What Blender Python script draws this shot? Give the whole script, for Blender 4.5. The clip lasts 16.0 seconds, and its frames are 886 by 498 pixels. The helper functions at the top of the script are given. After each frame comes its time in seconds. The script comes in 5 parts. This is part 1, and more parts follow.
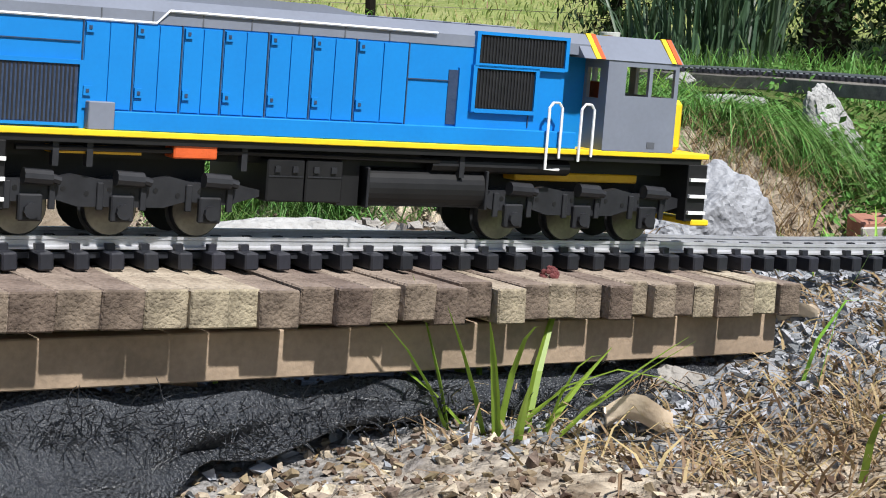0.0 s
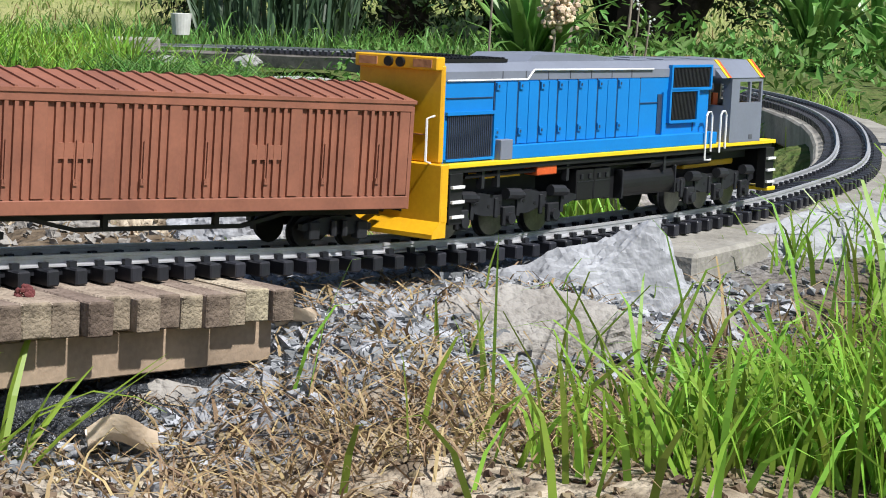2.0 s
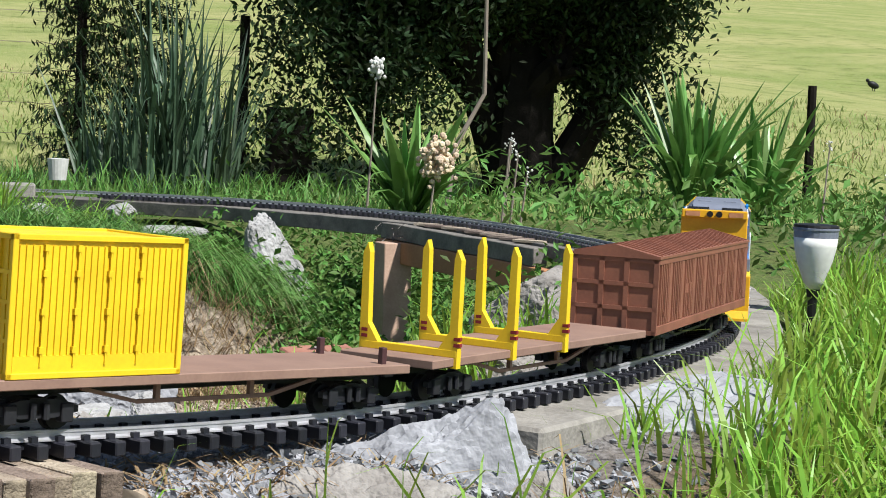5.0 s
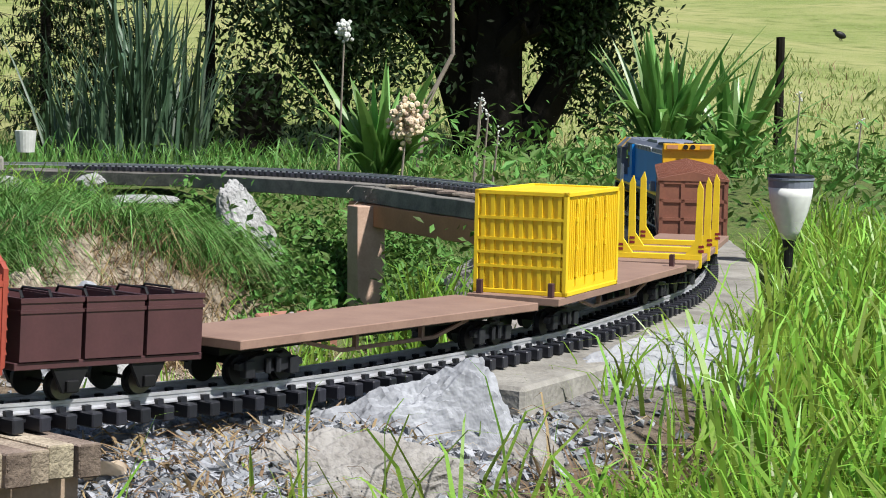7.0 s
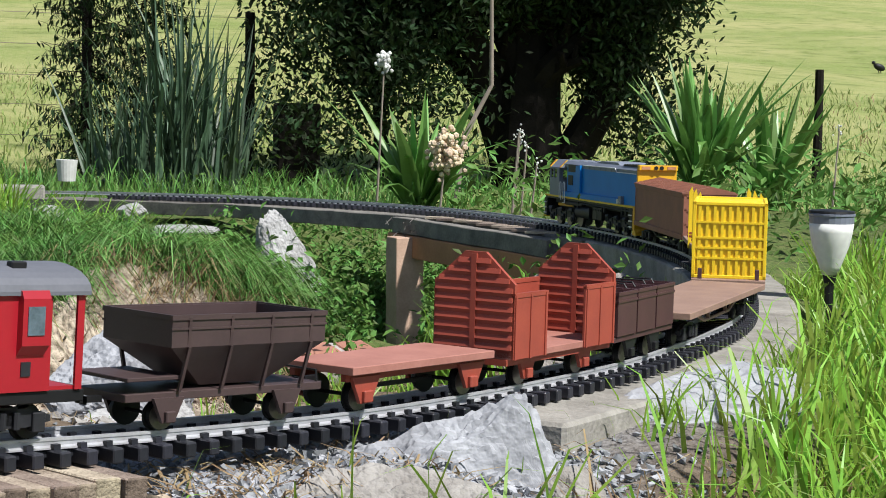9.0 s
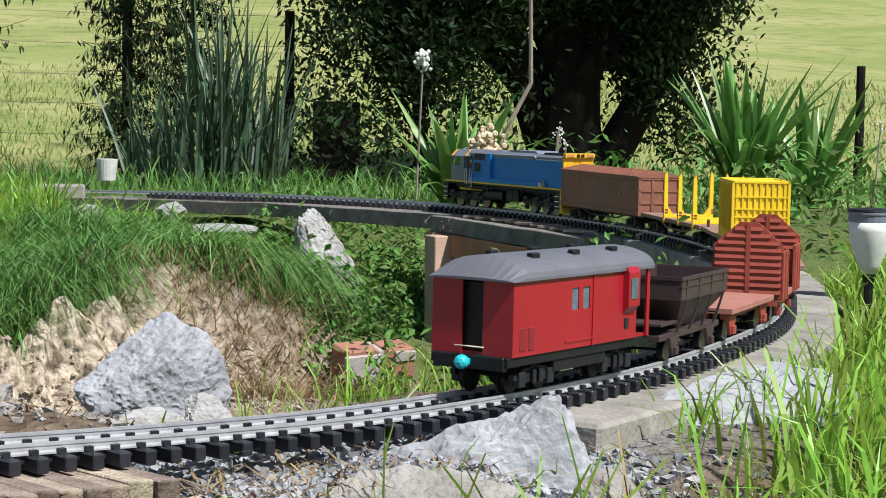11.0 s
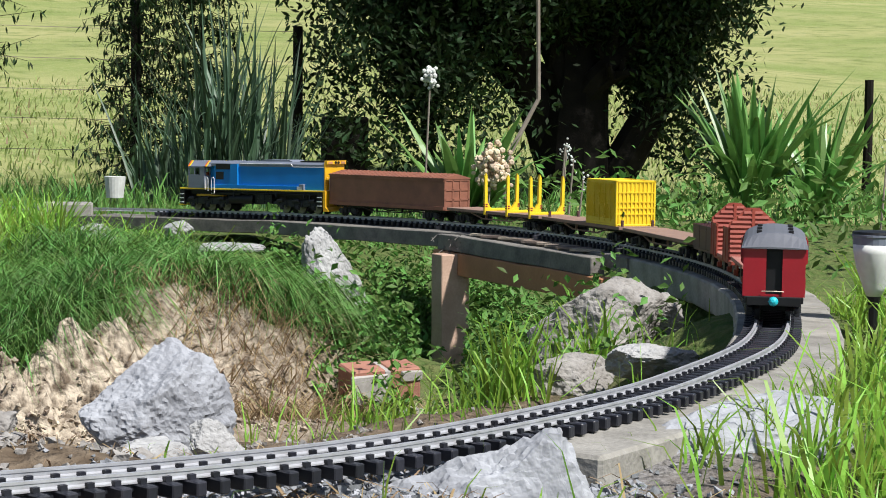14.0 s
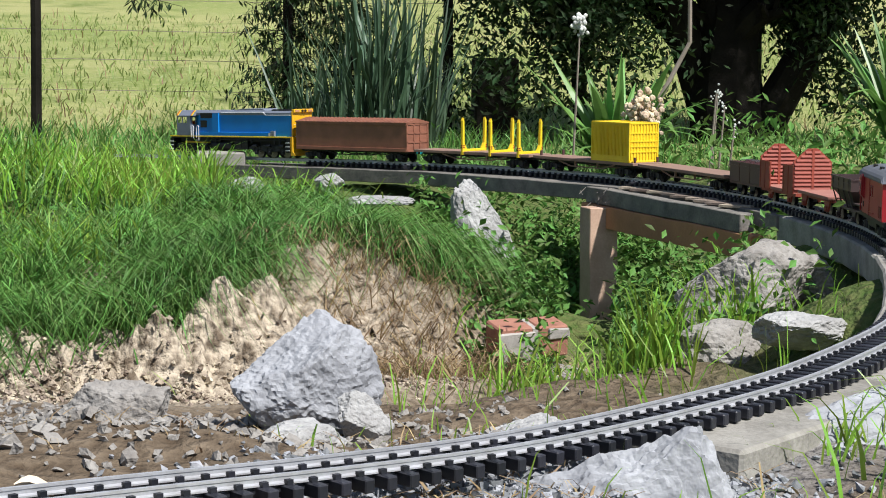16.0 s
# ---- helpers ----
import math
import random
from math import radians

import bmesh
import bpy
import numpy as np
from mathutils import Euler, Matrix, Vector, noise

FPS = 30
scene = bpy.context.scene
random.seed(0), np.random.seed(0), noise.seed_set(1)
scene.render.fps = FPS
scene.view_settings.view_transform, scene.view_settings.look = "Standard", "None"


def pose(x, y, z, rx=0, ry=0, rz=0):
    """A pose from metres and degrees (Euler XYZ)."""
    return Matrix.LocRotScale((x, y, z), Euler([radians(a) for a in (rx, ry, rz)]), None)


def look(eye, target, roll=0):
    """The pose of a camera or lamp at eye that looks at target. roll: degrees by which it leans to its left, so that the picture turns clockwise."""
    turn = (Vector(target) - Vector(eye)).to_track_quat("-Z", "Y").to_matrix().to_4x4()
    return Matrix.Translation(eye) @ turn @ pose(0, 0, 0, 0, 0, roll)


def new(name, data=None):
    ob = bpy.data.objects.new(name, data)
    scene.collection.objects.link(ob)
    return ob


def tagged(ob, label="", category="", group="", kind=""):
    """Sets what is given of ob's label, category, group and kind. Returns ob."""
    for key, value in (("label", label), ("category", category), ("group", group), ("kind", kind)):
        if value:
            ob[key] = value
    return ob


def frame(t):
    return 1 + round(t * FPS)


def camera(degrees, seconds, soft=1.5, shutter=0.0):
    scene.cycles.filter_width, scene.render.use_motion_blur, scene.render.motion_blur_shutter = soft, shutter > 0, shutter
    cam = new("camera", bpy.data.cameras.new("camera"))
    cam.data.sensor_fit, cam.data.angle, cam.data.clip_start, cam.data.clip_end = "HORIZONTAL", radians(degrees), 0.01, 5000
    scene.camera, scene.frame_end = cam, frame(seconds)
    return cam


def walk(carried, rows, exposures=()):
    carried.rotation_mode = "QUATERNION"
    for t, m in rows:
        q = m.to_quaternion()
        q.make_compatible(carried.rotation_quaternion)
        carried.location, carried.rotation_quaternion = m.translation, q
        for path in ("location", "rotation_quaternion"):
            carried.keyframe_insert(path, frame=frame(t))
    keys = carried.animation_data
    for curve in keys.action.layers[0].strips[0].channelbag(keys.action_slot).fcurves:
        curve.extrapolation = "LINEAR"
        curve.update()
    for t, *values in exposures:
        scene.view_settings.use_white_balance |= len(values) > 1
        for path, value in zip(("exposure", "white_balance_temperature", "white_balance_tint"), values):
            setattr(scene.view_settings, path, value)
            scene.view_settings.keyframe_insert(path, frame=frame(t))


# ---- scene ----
cam = camera(26.2, 16.0, soft=1.0)
PATH = [
    (0, (-0.088, -1.698, 0.205), (-0.158, 0.281, -0.076), 2.2),
    (0.5, (-0.065, -1.677, 0.213), (0.048, 0.299, -0.071), 2.6),
    (1, (-0.041, -1.672, 0.209), (0.22, 0.294, -0.046), 2.0),
    (1.5, (-0.02, -1.669, 0.22), (0.264, 0.293, -0.044), 1.8),
    (2, (0.003, -1.663, 0.229), (0.345, 0.286, -0.064), 1.8),
    (2.5, (0.009, -1.662, 0.234), (0.37, 0.282, -0.066), 2.0),
    (3, (0.005, -1.661, 0.237), (0.345, 0.287, -0.064), 2.1),
    (3.5, (0.013, -1.66, 0.249), (0.336, 0.296, -0.011), 2.3),
    (4, (0.028, -1.66, 0.26), (0.46, 0.287, 0.107), 3.0),
    (4.2, (0.037, -1.664, 0.266), (0.477, 0.282, 0.125), 3.0),
    (6.5, (0.049, -1.629, 0.249), (0.534, 0.304, 0.081), 1.2),
    (7, (0.048, -1.633, 0.257), (0.53, 0.3, 0.075), 1.0),
    (7.5, (0.051, -1.636, 0.26), (0.529, 0.298, 0.079), 1.1),
    (8, (0.051, -1.624, 0.259), (0.52, 0.312, 0.085), 1.1),
    (8.5, (0.041, -1.636, 0.265), (0.506, 0.302, 0.101), 1.3),
    (9, (0.039, -1.64, 0.264), (0.484, 0.304, 0.112), 1.3),
    (9.5, (0.044, -1.631, 0.263), (0.468, 0.319, 0.125), 1.2),
    (10, (0.041, -1.643, 0.265), (0.451, 0.309, 0.125), 1.2),
    (12.3, (0.054, -1.629, 0.271), (0.447, 0.324, 0.098), 0.9),
    (12.5, (0.05, -1.64, 0.276), (0.442, 0.314, 0.104), 0.8),
    (13, (0.047, -1.644, 0.276), (0.443, 0.309, 0.109), 1.0),
    (13.5, (0.049, -1.647, 0.282), (0.44, 0.308, 0.124), 1.0),
    (14, (0.053, -1.642, 0.287), (0.446, 0.314, 0.143), 1.0),
    (14.5, (0.054, -1.651, 0.304), (0.41, 0.312, 0.163), 1.1),
    (15, (0.052, -1.659, 0.318), (0.356, 0.311, 0.147), 1.0),
    (15.5, (0.05, -1.667, 0.334), (0.311, 0.303, 0.105), 0.7),
    (16, (0.058, -1.657, 0.35), (0.294, 0.317, 0.131), 0.7),
]
walk(cam, [(t, look(eye, target, roll)) for t, eye, target, roll in PATH])

# ---- light ----
world = bpy.data.worlds.new("sky")
scene.world = world
world.use_nodes = True
wn = world.node_tree.nodes
sky = wn.new("ShaderNodeTexSky")
sky.sky_type, sky.sun_disc = "NISHITA", False
sky.sun_elevation, sky.sun_rotation = radians(55), radians(143)
world.node_tree.links.new(sky.outputs[0], wn["Background"].inputs[0])
wn["Background"].inputs[1].default_value = 0.07
sun = new("sun", bpy.data.lights.new("sun", "SUN"))
sun.data.energy, sun.data.angle, sun.data.color = 5.0, radians(2), (1.0, 0.98, 0.95)
sun.matrix_world = look((1.9, -2.5, 4.4), (0, 0, 0))
scene.view_settings.exposure = 0.54


# ---- materials ----
def mat(name, col, col2=None, rough=0.7, scale=40.0, fine=260.0, bump=0.25, metal=0.0, island=0.0, obj=0.0, dist=0.004, trans=0.0):
    """Two colours mixed by noise at two scales, with a fine relief; island/obj: value variation per piece."""
    m = bpy.data.materials.new(name)
    m.use_nodes = True
    n, l = m.node_tree.nodes, m.node_tree.links
    b = n["Principled BSDF"]
    col2 = col2 or tuple(c * 0.72 for c in col)
    tc = n.new("ShaderNodeTexCoord")
    n1, n2 = n.new("ShaderNodeTexNoise"), n.new("ShaderNodeTexNoise")
    n1.inputs["Scale"].default_value, n2.inputs["Scale"].default_value = scale, fine
    n1.inputs["Detail"].default_value = 5
    for q in (n1, n2):
        l.new(tc.outputs["Object"], q.inputs["Vector"])
    add = n.new("ShaderNodeMath")
    add.operation = "MULTIPLY_ADD"
    l.new(n2.outputs[0], add.inputs[0])
    add.inputs[1].default_value = 0.4
    l.new(n1.outputs[0], add.inputs[2])
    ramp = n.new("ShaderNodeMapRange")
    ramp.inputs[1].default_value, ramp.inputs[2].default_value = 0.45, 0.95
    l.new(add.outputs[0], ramp.inputs[0])
    mix = n.new("ShaderNodeMix")
    mix.data_type = "RGBA"
    l.new(ramp.outputs[0], mix.inputs[0])
    mix.inputs[6].default_value, mix.inputs[7].default_value = (*col, 1), (*col2, 1)
    out = mix.outputs[2]
    if island or obj:
        src = n.new("ShaderNodeNewGeometry").outputs["Random Per Island"] if island else n.new("ShaderNodeObjectInfo").outputs["Random"]
        amt = island or obj
        mr = n.new("ShaderNodeMapRange")
        mr.inputs[3].default_value, mr.inputs[4].default_value = 1 - amt, 1 + amt
        l.new(src, mr.inputs[0])
        hs = n.new("ShaderNodeHueSaturation")
        l.new(mr.outputs[0], hs.inputs["Value"])
        hu = n.new("ShaderNodeMapRange")
        hu.inputs[3].default_value, hu.inputs[4].default_value = 0.5 - amt * 0.05, 0.5 + amt * 0.05
        l.new(src, hu.inputs[0])
        l.new(hu.outputs[0], hs.inputs["Hue"])
        l.new(out, hs.inputs["Color"])
        out = hs.outputs[0]
    l.new(out, b.inputs["Base Color"])
    b.inputs["Roughness"].default_value, b.inputs["Metallic"].default_value = rough, metal
    if bump:
        bp = n.new("ShaderNodeBump")
        bp.inputs["Strength"].default_value, bp.inputs["Distance"].default_value = bump, dist
        l.new(add.outputs[0], bp.inputs["Height"])
        l.new(bp.outputs[0], b.inputs["Normal"])
    if trans:
        tr, ms = n.new("ShaderNodeBsdfTranslucent"), n.new("ShaderNodeMixShader")
        l.new(out, tr.inputs[0])
        ms.inputs[0].default_value = trans
        l.new(b.outputs[0], ms.inputs[1])
        l.new(tr.outputs[0], ms.inputs[2])
        l.new(ms.outputs[0], n["Material Output"].inputs[0])
    return m


def glow_free_glass(name, col, rough):
    m = bpy.data.materials.new(name)
    m.use_nodes = True
    b = m.node_tree.nodes["Principled BSDF"]
    b.inputs["Base Color"].default_value = (*col, 1)
    b.inputs["Roughness"].default_value = rough
    b.inputs["Transmission Weight"].default_value = 0.75
    return m


BLUE = mat("blue_paint", (0.004, 0.19, 0.54), (0.004, 0.16, 0.47), 0.5, 18, 300, 0.05, dist=0.001)
YELLOW = mat("ochre_yellow_paint", (0.72, 0.40, 0.012), (0.58, 0.29, 0.008), 0.45, 25, 300, 0.06, dist=0.001)
BRIGHT = mat("bright_yellow_paint", (0.8, 0.56, 0.015), (0.68, 0.45, 0.012), 0.5, 25, 300, 0.08, dist=0.001)
GREY = mat("grey_paint", (0.17, 0.19, 0.24), (0.14, 0.155, 0.195), 0.5, 20, 300, 0.06, dist=0.001)
ROOFGREY = mat("roof_grey_paint", (0.10, 0.11, 0.13), (0.075, 0.08, 0.095), 0.55, 20, 300, 0.06, dist=0.001)
BLACK = mat("black_plastic", (0.006, 0.006, 0.007), (0.011, 0.011, 0.012), 0.5, 40, 300, 0.1, dist=0.001)
FRAMEGREY = mat("dark_grey_plastic", (0.012, 0.0125, 0.015), (0.022, 0.023, 0.027), 0.5, 60, 300, 0.12, dist=0.001)
GRILLE = mat("navy_grille", (0.012, 0.03, 0.075), (0.03, 0.05, 0.1), 0.5, 200, 600, 0.4, dist=0.001)
WHITE = mat("white_wire", (0.75, 0.75, 0.75), (0.6, 0.6, 0.6), 0.4, 30, 200, 0.0)
ORANGE = mat("orange_plastic", (0.62, 0.1, 0.02), None, 0.5)
BROWN = mat("brown_wagon_paint", (0.26, 0.1, 0.06), (0.17, 0.065, 0.04), 0.6, 30, 300, 0.12, dist=0.001)
DECK = mat("dusty_brown_deck", (0.27, 0.17, 0.125), (0.2, 0.12, 0.09), 0.75, 25, 300, 0.12, dist=0.001)
MAROON = mat("dark_maroon_plastic", (0.075, 0.03, 0.032), (0.05, 0.02, 0.022), 0.5, 25, 300, 0.1, dist=0.001)
HOPPER = mat("brown_black_plastic", (0.06, 0.037, 0.036), (0.042, 0.026, 0.026), 0.5, 25, 300, 0.1, dist=0.001)
RUST = mat("rust_red_paint", (0.3, 0.054, 0.03), (0.23, 0.04, 0.024), 0.6, 25, 300, 0.12, dist=0.001)
SALMON = mat("worn_red_deck", (0.36, 0.16, 0.125), (0.27, 0.11, 0.085), 0.7, 25, 300, 0.12, dist=0.001)
RED = mat("signal_red_paint", (0.32, 0.011, 0.02), (0.26, 0.009, 0.017), 0.38, 15, 200, 0.05, dist=0.001)
VANROOF = mat("slate_roof", (0.12, 0.125, 0.145), (0.09, 0.095, 0.11), 0.6, 25, 300, 0.12, dist=0.001)
CYAN = mat("cyan_plastic", (0.02, 0.5, 0.58), None, 0.4)
PANE = mat("cloudy_pane", (0.13, 0.18, 0.22), (0.06, 0.085, 0.1), 0.12)
DARKRED = mat("red_lettering", (0.22, 0.012, 0.015), None, 0.6)
STEEL = mat("worn_rail_metal", (0.5, 0.51, 0.54), (0.36, 0.36, 0.37), 0.4, 60, 500, 0.15, 0.35, dist=0.001)
WHEEL = mat("wheel_metal", (0.25, 0.23, 0.21), (0.12, 0.11, 0.1), 0.35, 60, 300, 0.1, 0.8, dist=0.001)
SLEEPER = mat("black_sleeper_plastic", (0.012, 0.013, 0.018), (0.025, 0.026, 0.033), 0.42, 80, 400, 0.3, obj=0.3, dist=0.001)
PLANK = mat("weathered_plank", (0.36, 0.295, 0.24), (0.13, 0.1, 0.08), 0.88, 26, 260, 1.0, obj=0.42, dist=0.006)
PLANKEND = mat("darker_end_grain", (0.27, 0.22, 0.165), (0.1, 0.08, 0.062), 0.92, 60, 420, 1.0, obj=0.55, dist=0.004)
BEAM = mat("pale_timber", (0.36, 0.27, 0.19), (0.2, 0.15, 0.105), 0.8, 16, 200, 0.4)
OLDWOOD = mat("grey_weathered_timber", (0.2, 0.185, 0.165), (0.09, 0.085, 0.08), 0.9, 22, 160, 0.7, obj=0.2)
TIMBER = mat("pinkish_fence_timber", (0.52, 0.36, 0.27), (0.37, 0.24, 0.17), 0.8, 14, 150, 0.35)
RAWWOOD = mat("orange_timber", (0.45, 0.21, 0.1), (0.33, 0.15, 0.07), 0.8, 12, 150, 0.35)
ROCK = mat("grey_limestone", (0.35, 0.36, 0.385), (0.18, 0.185, 0.2), 0.8, 16, 90, 0.9, dist=0.008)
ROCKW = mat("pale_limestone", (0.39, 0.39, 0.385), (0.22, 0.215, 0.21), 0.8, 14, 110, 0.9, dist=0.012)
ROCKD = mat("brown_grey_stone", (0.31, 0.295, 0.275), (0.17, 0.155, 0.14), 0.85, 18, 140, 0.9, dist=0.01)
GRAVEL = mat("blue_grey_gravel", (0.3, 0.31, 0.33), (0.16, 0.17, 0.185), 0.75, 60, 300, 0.4, island=0.5)
CLAYLUMP = mat("pale_clay_lumps", (0.45, 0.385, 0.3), (0.22, 0.17, 0.13), 0.92, 40, 180, 0.9, island=0.4, dist=0.008)
CONCRETE = mat("stained_concrete", (0.31, 0.295, 0.265), (0.15, 0.14, 0.122), 0.9, 16, 160, 0.8, obj=0.12)
BRICKM = mat("red_brick", (0.36, 0.17, 0.12), (0.26, 0.11, 0.075), 0.85, 30, 200, 0.5)
MORTAR = mat("grey_mortar", (0.42, 0.39, 0.36), (0.28, 0.26, 0.24), 0.9, 30, 200, 0.6)
FABRIC = mat("black_woven_fabric", (0.012, 0.014, 0.018), (0.045, 0.05, 0.06), 0.42, 20, 420, 1.0, dist=0.012)
GRASS = mat("fresh_grass", (0.3, 0.46, 0.06), (0.17, 0.33, 0.04), 0.42, 3, 60, 0.0, island=0.5, trans=0.4)
GRASSD = mat("deep_green_grass", (0.15, 0.3, 0.06), (0.06, 0.14, 0.032), 0.55, 3, 60, 0.0, island=0.45, trans=0.25)
FIELDG = mat("paddock_grass", (0.27, 0.34, 0.1), (0.18, 0.24, 0.065), 0.5, 1.5, 60, 0.0, island=0.22, trans=0.35)
STRAW = mat("dry_grass", (0.36, 0.26, 0.14), (0.2, 0.13, 0.065), 0.7, 3, 60, 0.0, island=0.4, trans=0.2)
WEED = mat("weed_leaf", (0.12, 0.23, 0.05), (0.07, 0.145, 0.032), 0.55, 6, 60, 0.0, island=0.5, trans=0.25)
FLAX = mat("flax_leaf", (0.17, 0.33, 0.08), (0.1, 0.23, 0.05), 0.4, 4, 60, 0.0, obj=0.3, trans=0.25)
REED = mat("blue_green_reed", (0.075, 0.13, 0.07), (0.035, 0.07, 0.038), 0.5, 4, 60, 0.0, obj=0.4, trans=0.2)
LEAF = mat("dark_tree_leaf", (0.028, 0.05, 0.018), (0.016, 0.032, 0.012), 0.68, 3, 60, 0.0, island=0.6, trans=0.22)
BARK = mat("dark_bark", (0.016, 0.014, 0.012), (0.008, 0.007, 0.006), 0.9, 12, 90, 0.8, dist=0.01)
STEM = mat("grey_twig", (0.26, 0.22, 0.18), (0.17, 0.14, 0.11), 0.8, 12, 90, 0.3)
FLOWER = mat("cream_flower", (0.66, 0.55, 0.4), (0.45, 0.33, 0.22), 0.8, 20, 90, 0.0, island=0.3)
PALE = mat("pale_seed_head", (0.58, 0.59, 0.56), (0.42, 0.42, 0.4), 0.8, 20, 90, 0.0, island=0.3)
FROST = glow_free_glass("frosted_plastic", (0.85, 0.88, 0.88), 0.55)
SOIL = mat("brown_soil", (0.22, 0.165, 0.115), (0.1, 0.07, 0.045), 0.92, 40, 180, 0.9, island=0.5)
LEAFDRY = mat("dry_leaf", (0.68, 0.57, 0.44), (0.5, 0.38, 0.26), 0.7, 30, 200, 0.3)
CONE = mat("dark_red_cone", (0.13, 0.03, 0.03), (0.07, 0.018, 0.018), 0.6, 60, 200, 0.5)
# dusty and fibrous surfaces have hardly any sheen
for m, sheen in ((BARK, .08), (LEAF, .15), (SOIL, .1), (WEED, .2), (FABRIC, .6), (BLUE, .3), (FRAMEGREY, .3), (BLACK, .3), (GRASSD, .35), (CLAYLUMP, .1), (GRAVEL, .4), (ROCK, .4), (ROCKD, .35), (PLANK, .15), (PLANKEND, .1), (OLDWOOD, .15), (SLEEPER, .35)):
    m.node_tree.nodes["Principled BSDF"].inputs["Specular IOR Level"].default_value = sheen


def ground_material():
    m = bpy.data.materials.new("soil_gravel_and_pasture")
    m.use_nodes = True
    n, l = m.node_tree.nodes, m.node_tree.links
    b = n["Principled BSDF"]
    tc = n.new("ShaderNodeTexCoord")
    def noise_tex(scale, detail=6):
        q = n.new("ShaderNodeTexNoise")
        q.inputs["Scale"].default_value, q.inputs["Detail"].default_value = scale, detail
        l.new(tc.outputs["Object"], q.inputs["Vector"])
        return q.outputs[0]
    def blend(fac, a, c):
        q = n.new("ShaderNodeMix")
        q.data_type = "RGBA"
        l.new(fac, q.inputs[0])
        for k, v in ((6, a), (7, c)):
            if isinstance(v, tuple):
                q.inputs[k].default_value = (*v, 1)
            else:
                l.new(v, q.inputs[k])
        return q.outputs[2]
    def spread(v, lo, hi):
        q = n.new("ShaderNodeMapRange")
        q.inputs[1].default_value, q.inputs[2].default_value = lo, hi
        l.new(v, q.inputs[0])
        return q.outputs[0]
    def attr(name):
        q = n.new("ShaderNodeAttribute")
        q.attribute_name = name
        return q.outputs["Fac"]
    big, mid, tiny = noise_tex(5), noise_tex(38), noise_tex(170)
    # the dark clay tone paints the shade of crevices into the colour
    clay = blend(spread(mid, 0.4, 0.65), (0.47, 0.4, 0.31), (0.13, 0.1, 0.072))
    soil = blend(spread(mid, 0.35, 0.7), (0.085, 0.062, 0.042), (0.18, 0.14, 0.1))
    stone = blend(spread(tiny, 0.35, 0.7), (0.12, 0.125, 0.13), (0.3, 0.3, 0.31))
    turf = blend(spread(mid, 0.35, 0.7), (0.06, 0.1, 0.025), (0.12, 0.13, 0.05))
    far1, far2 = noise_tex(0.35), noise_tex(2.2)
    field = blend(spread(far1, 0.35, 0.65), (0.19, 0.24, 0.07), (0.31, 0.31, 0.13))
    field = blend(spread(far2, 0.48, 0.7), field, (0.14, 0.18, 0.05))
    field = blend(spread(noise_tex(14), 0.5, 0.8), field, (0.32, 0.31, 0.15))
    c = blend(attr("clay"), soil, clay)
    c = blend(attr("stone"), c, stone)
    c = blend(attr("turf"), c, turf)
    c = blend(attr("field"), c, field)
    l.new(c, b.inputs["Base Color"])
    b.inputs["Roughness"].default_value = 0.92
    b.inputs["Specular IOR Level"].default_value = 0.1
    bp = n.new("ShaderNodeBump")
    bp.inputs["Strength"].default_value, bp.inputs["Distance"].default_value = 1.0, 0.025
    l.new(mid, bp.inputs["Height"])
    l.new(bp.outputs[0], b.inputs["Normal"])
    return m


# ---- mesh helpers ----
def add_box(bm, x0, x1, y0, y1, z0, z1, bev=0.0):
    vs = [bm.verts.new((x, y, z)) for x in (x0, x1) for y in (y0, y1) for z in (z0, z1)]
    fs = [bm.faces.new([vs[i] for i in q]) for q in ((0, 1, 3, 2), (4, 6, 7, 5), (0, 4, 5, 1), (2, 3, 7, 6), (0, 2, 6, 4), (1, 5, 7, 3))]
    if bev:
        es = list({e for f in fs for e in f.edges})
        bmesh.ops.bevel(bm, geom=es, offset=bev, segments=1, affect="EDGES")
    return bm


def add_prism(bm, outline, lo, hi, axis="x"):
    """Extrude a closed outline, given in the two other axes, from lo to hi along the axis."""
    def at3(a, p, q):
        return (a, p, q) if axis == "x" else (p, a, q) if axis == "y" else (p, q, a)
    a = [bm.verts.new(at3(lo, p, q)) for p, q in outline]
    b = [bm.verts.new(at3(hi, p, q)) for p, q in outline]
    bm.faces.new(a[::-1])
    bm.faces.new(b)
    for i in range(len(a)):
        j = (i + 1) % len(a)
        bm.faces.new((a[i], a[j], b[j], b[i]))
    return bm


def add_tube(bm, pts, r, seg=6, r_end=None):
    """A round bar along points, tapering to r_end."""
    rings, r_end = [], r if r_end is None else r_end
    pts = [Vector(p) for p in pts]
    for i, p in enumerate(pts):
        d = (pts[min(i + 1, len(pts) - 1)] - pts[max(i - 1, 0)]).normalized()
        u = d.orthogonal().normalized() if not rings else (rings[-1][1] - d * rings[-1][1].dot(d)).normalized()
        v, rr = d.cross(u), r + (r_end - r) * i / max(1, len(pts) - 1)
        rings.append(([bm.verts.new(p + rr * (math.cos(a) * u + math.sin(a) * v)) for a in (2 * math.pi * k / seg for k in range(seg))], u))
    for (a, _), (b, _) in zip(rings, rings[1:]):
        for k in range(seg):
            bm.faces.new((a[k], a[(k + 1) % seg], b[(k + 1) % seg], b[k]))
    bm.faces.new(rings[0][0][::-1])
    bm.faces.new(rings[-1][0])
    return bm


def add_disc(bm, x, y0, y1, z, r, seg=20):
    return add_prism(bm, [(x + r * math.cos(2 * math.pi * k / seg), z + r * math.sin(2 * math.pi * k / seg)) for k in range(seg)], y0, y1, "y")


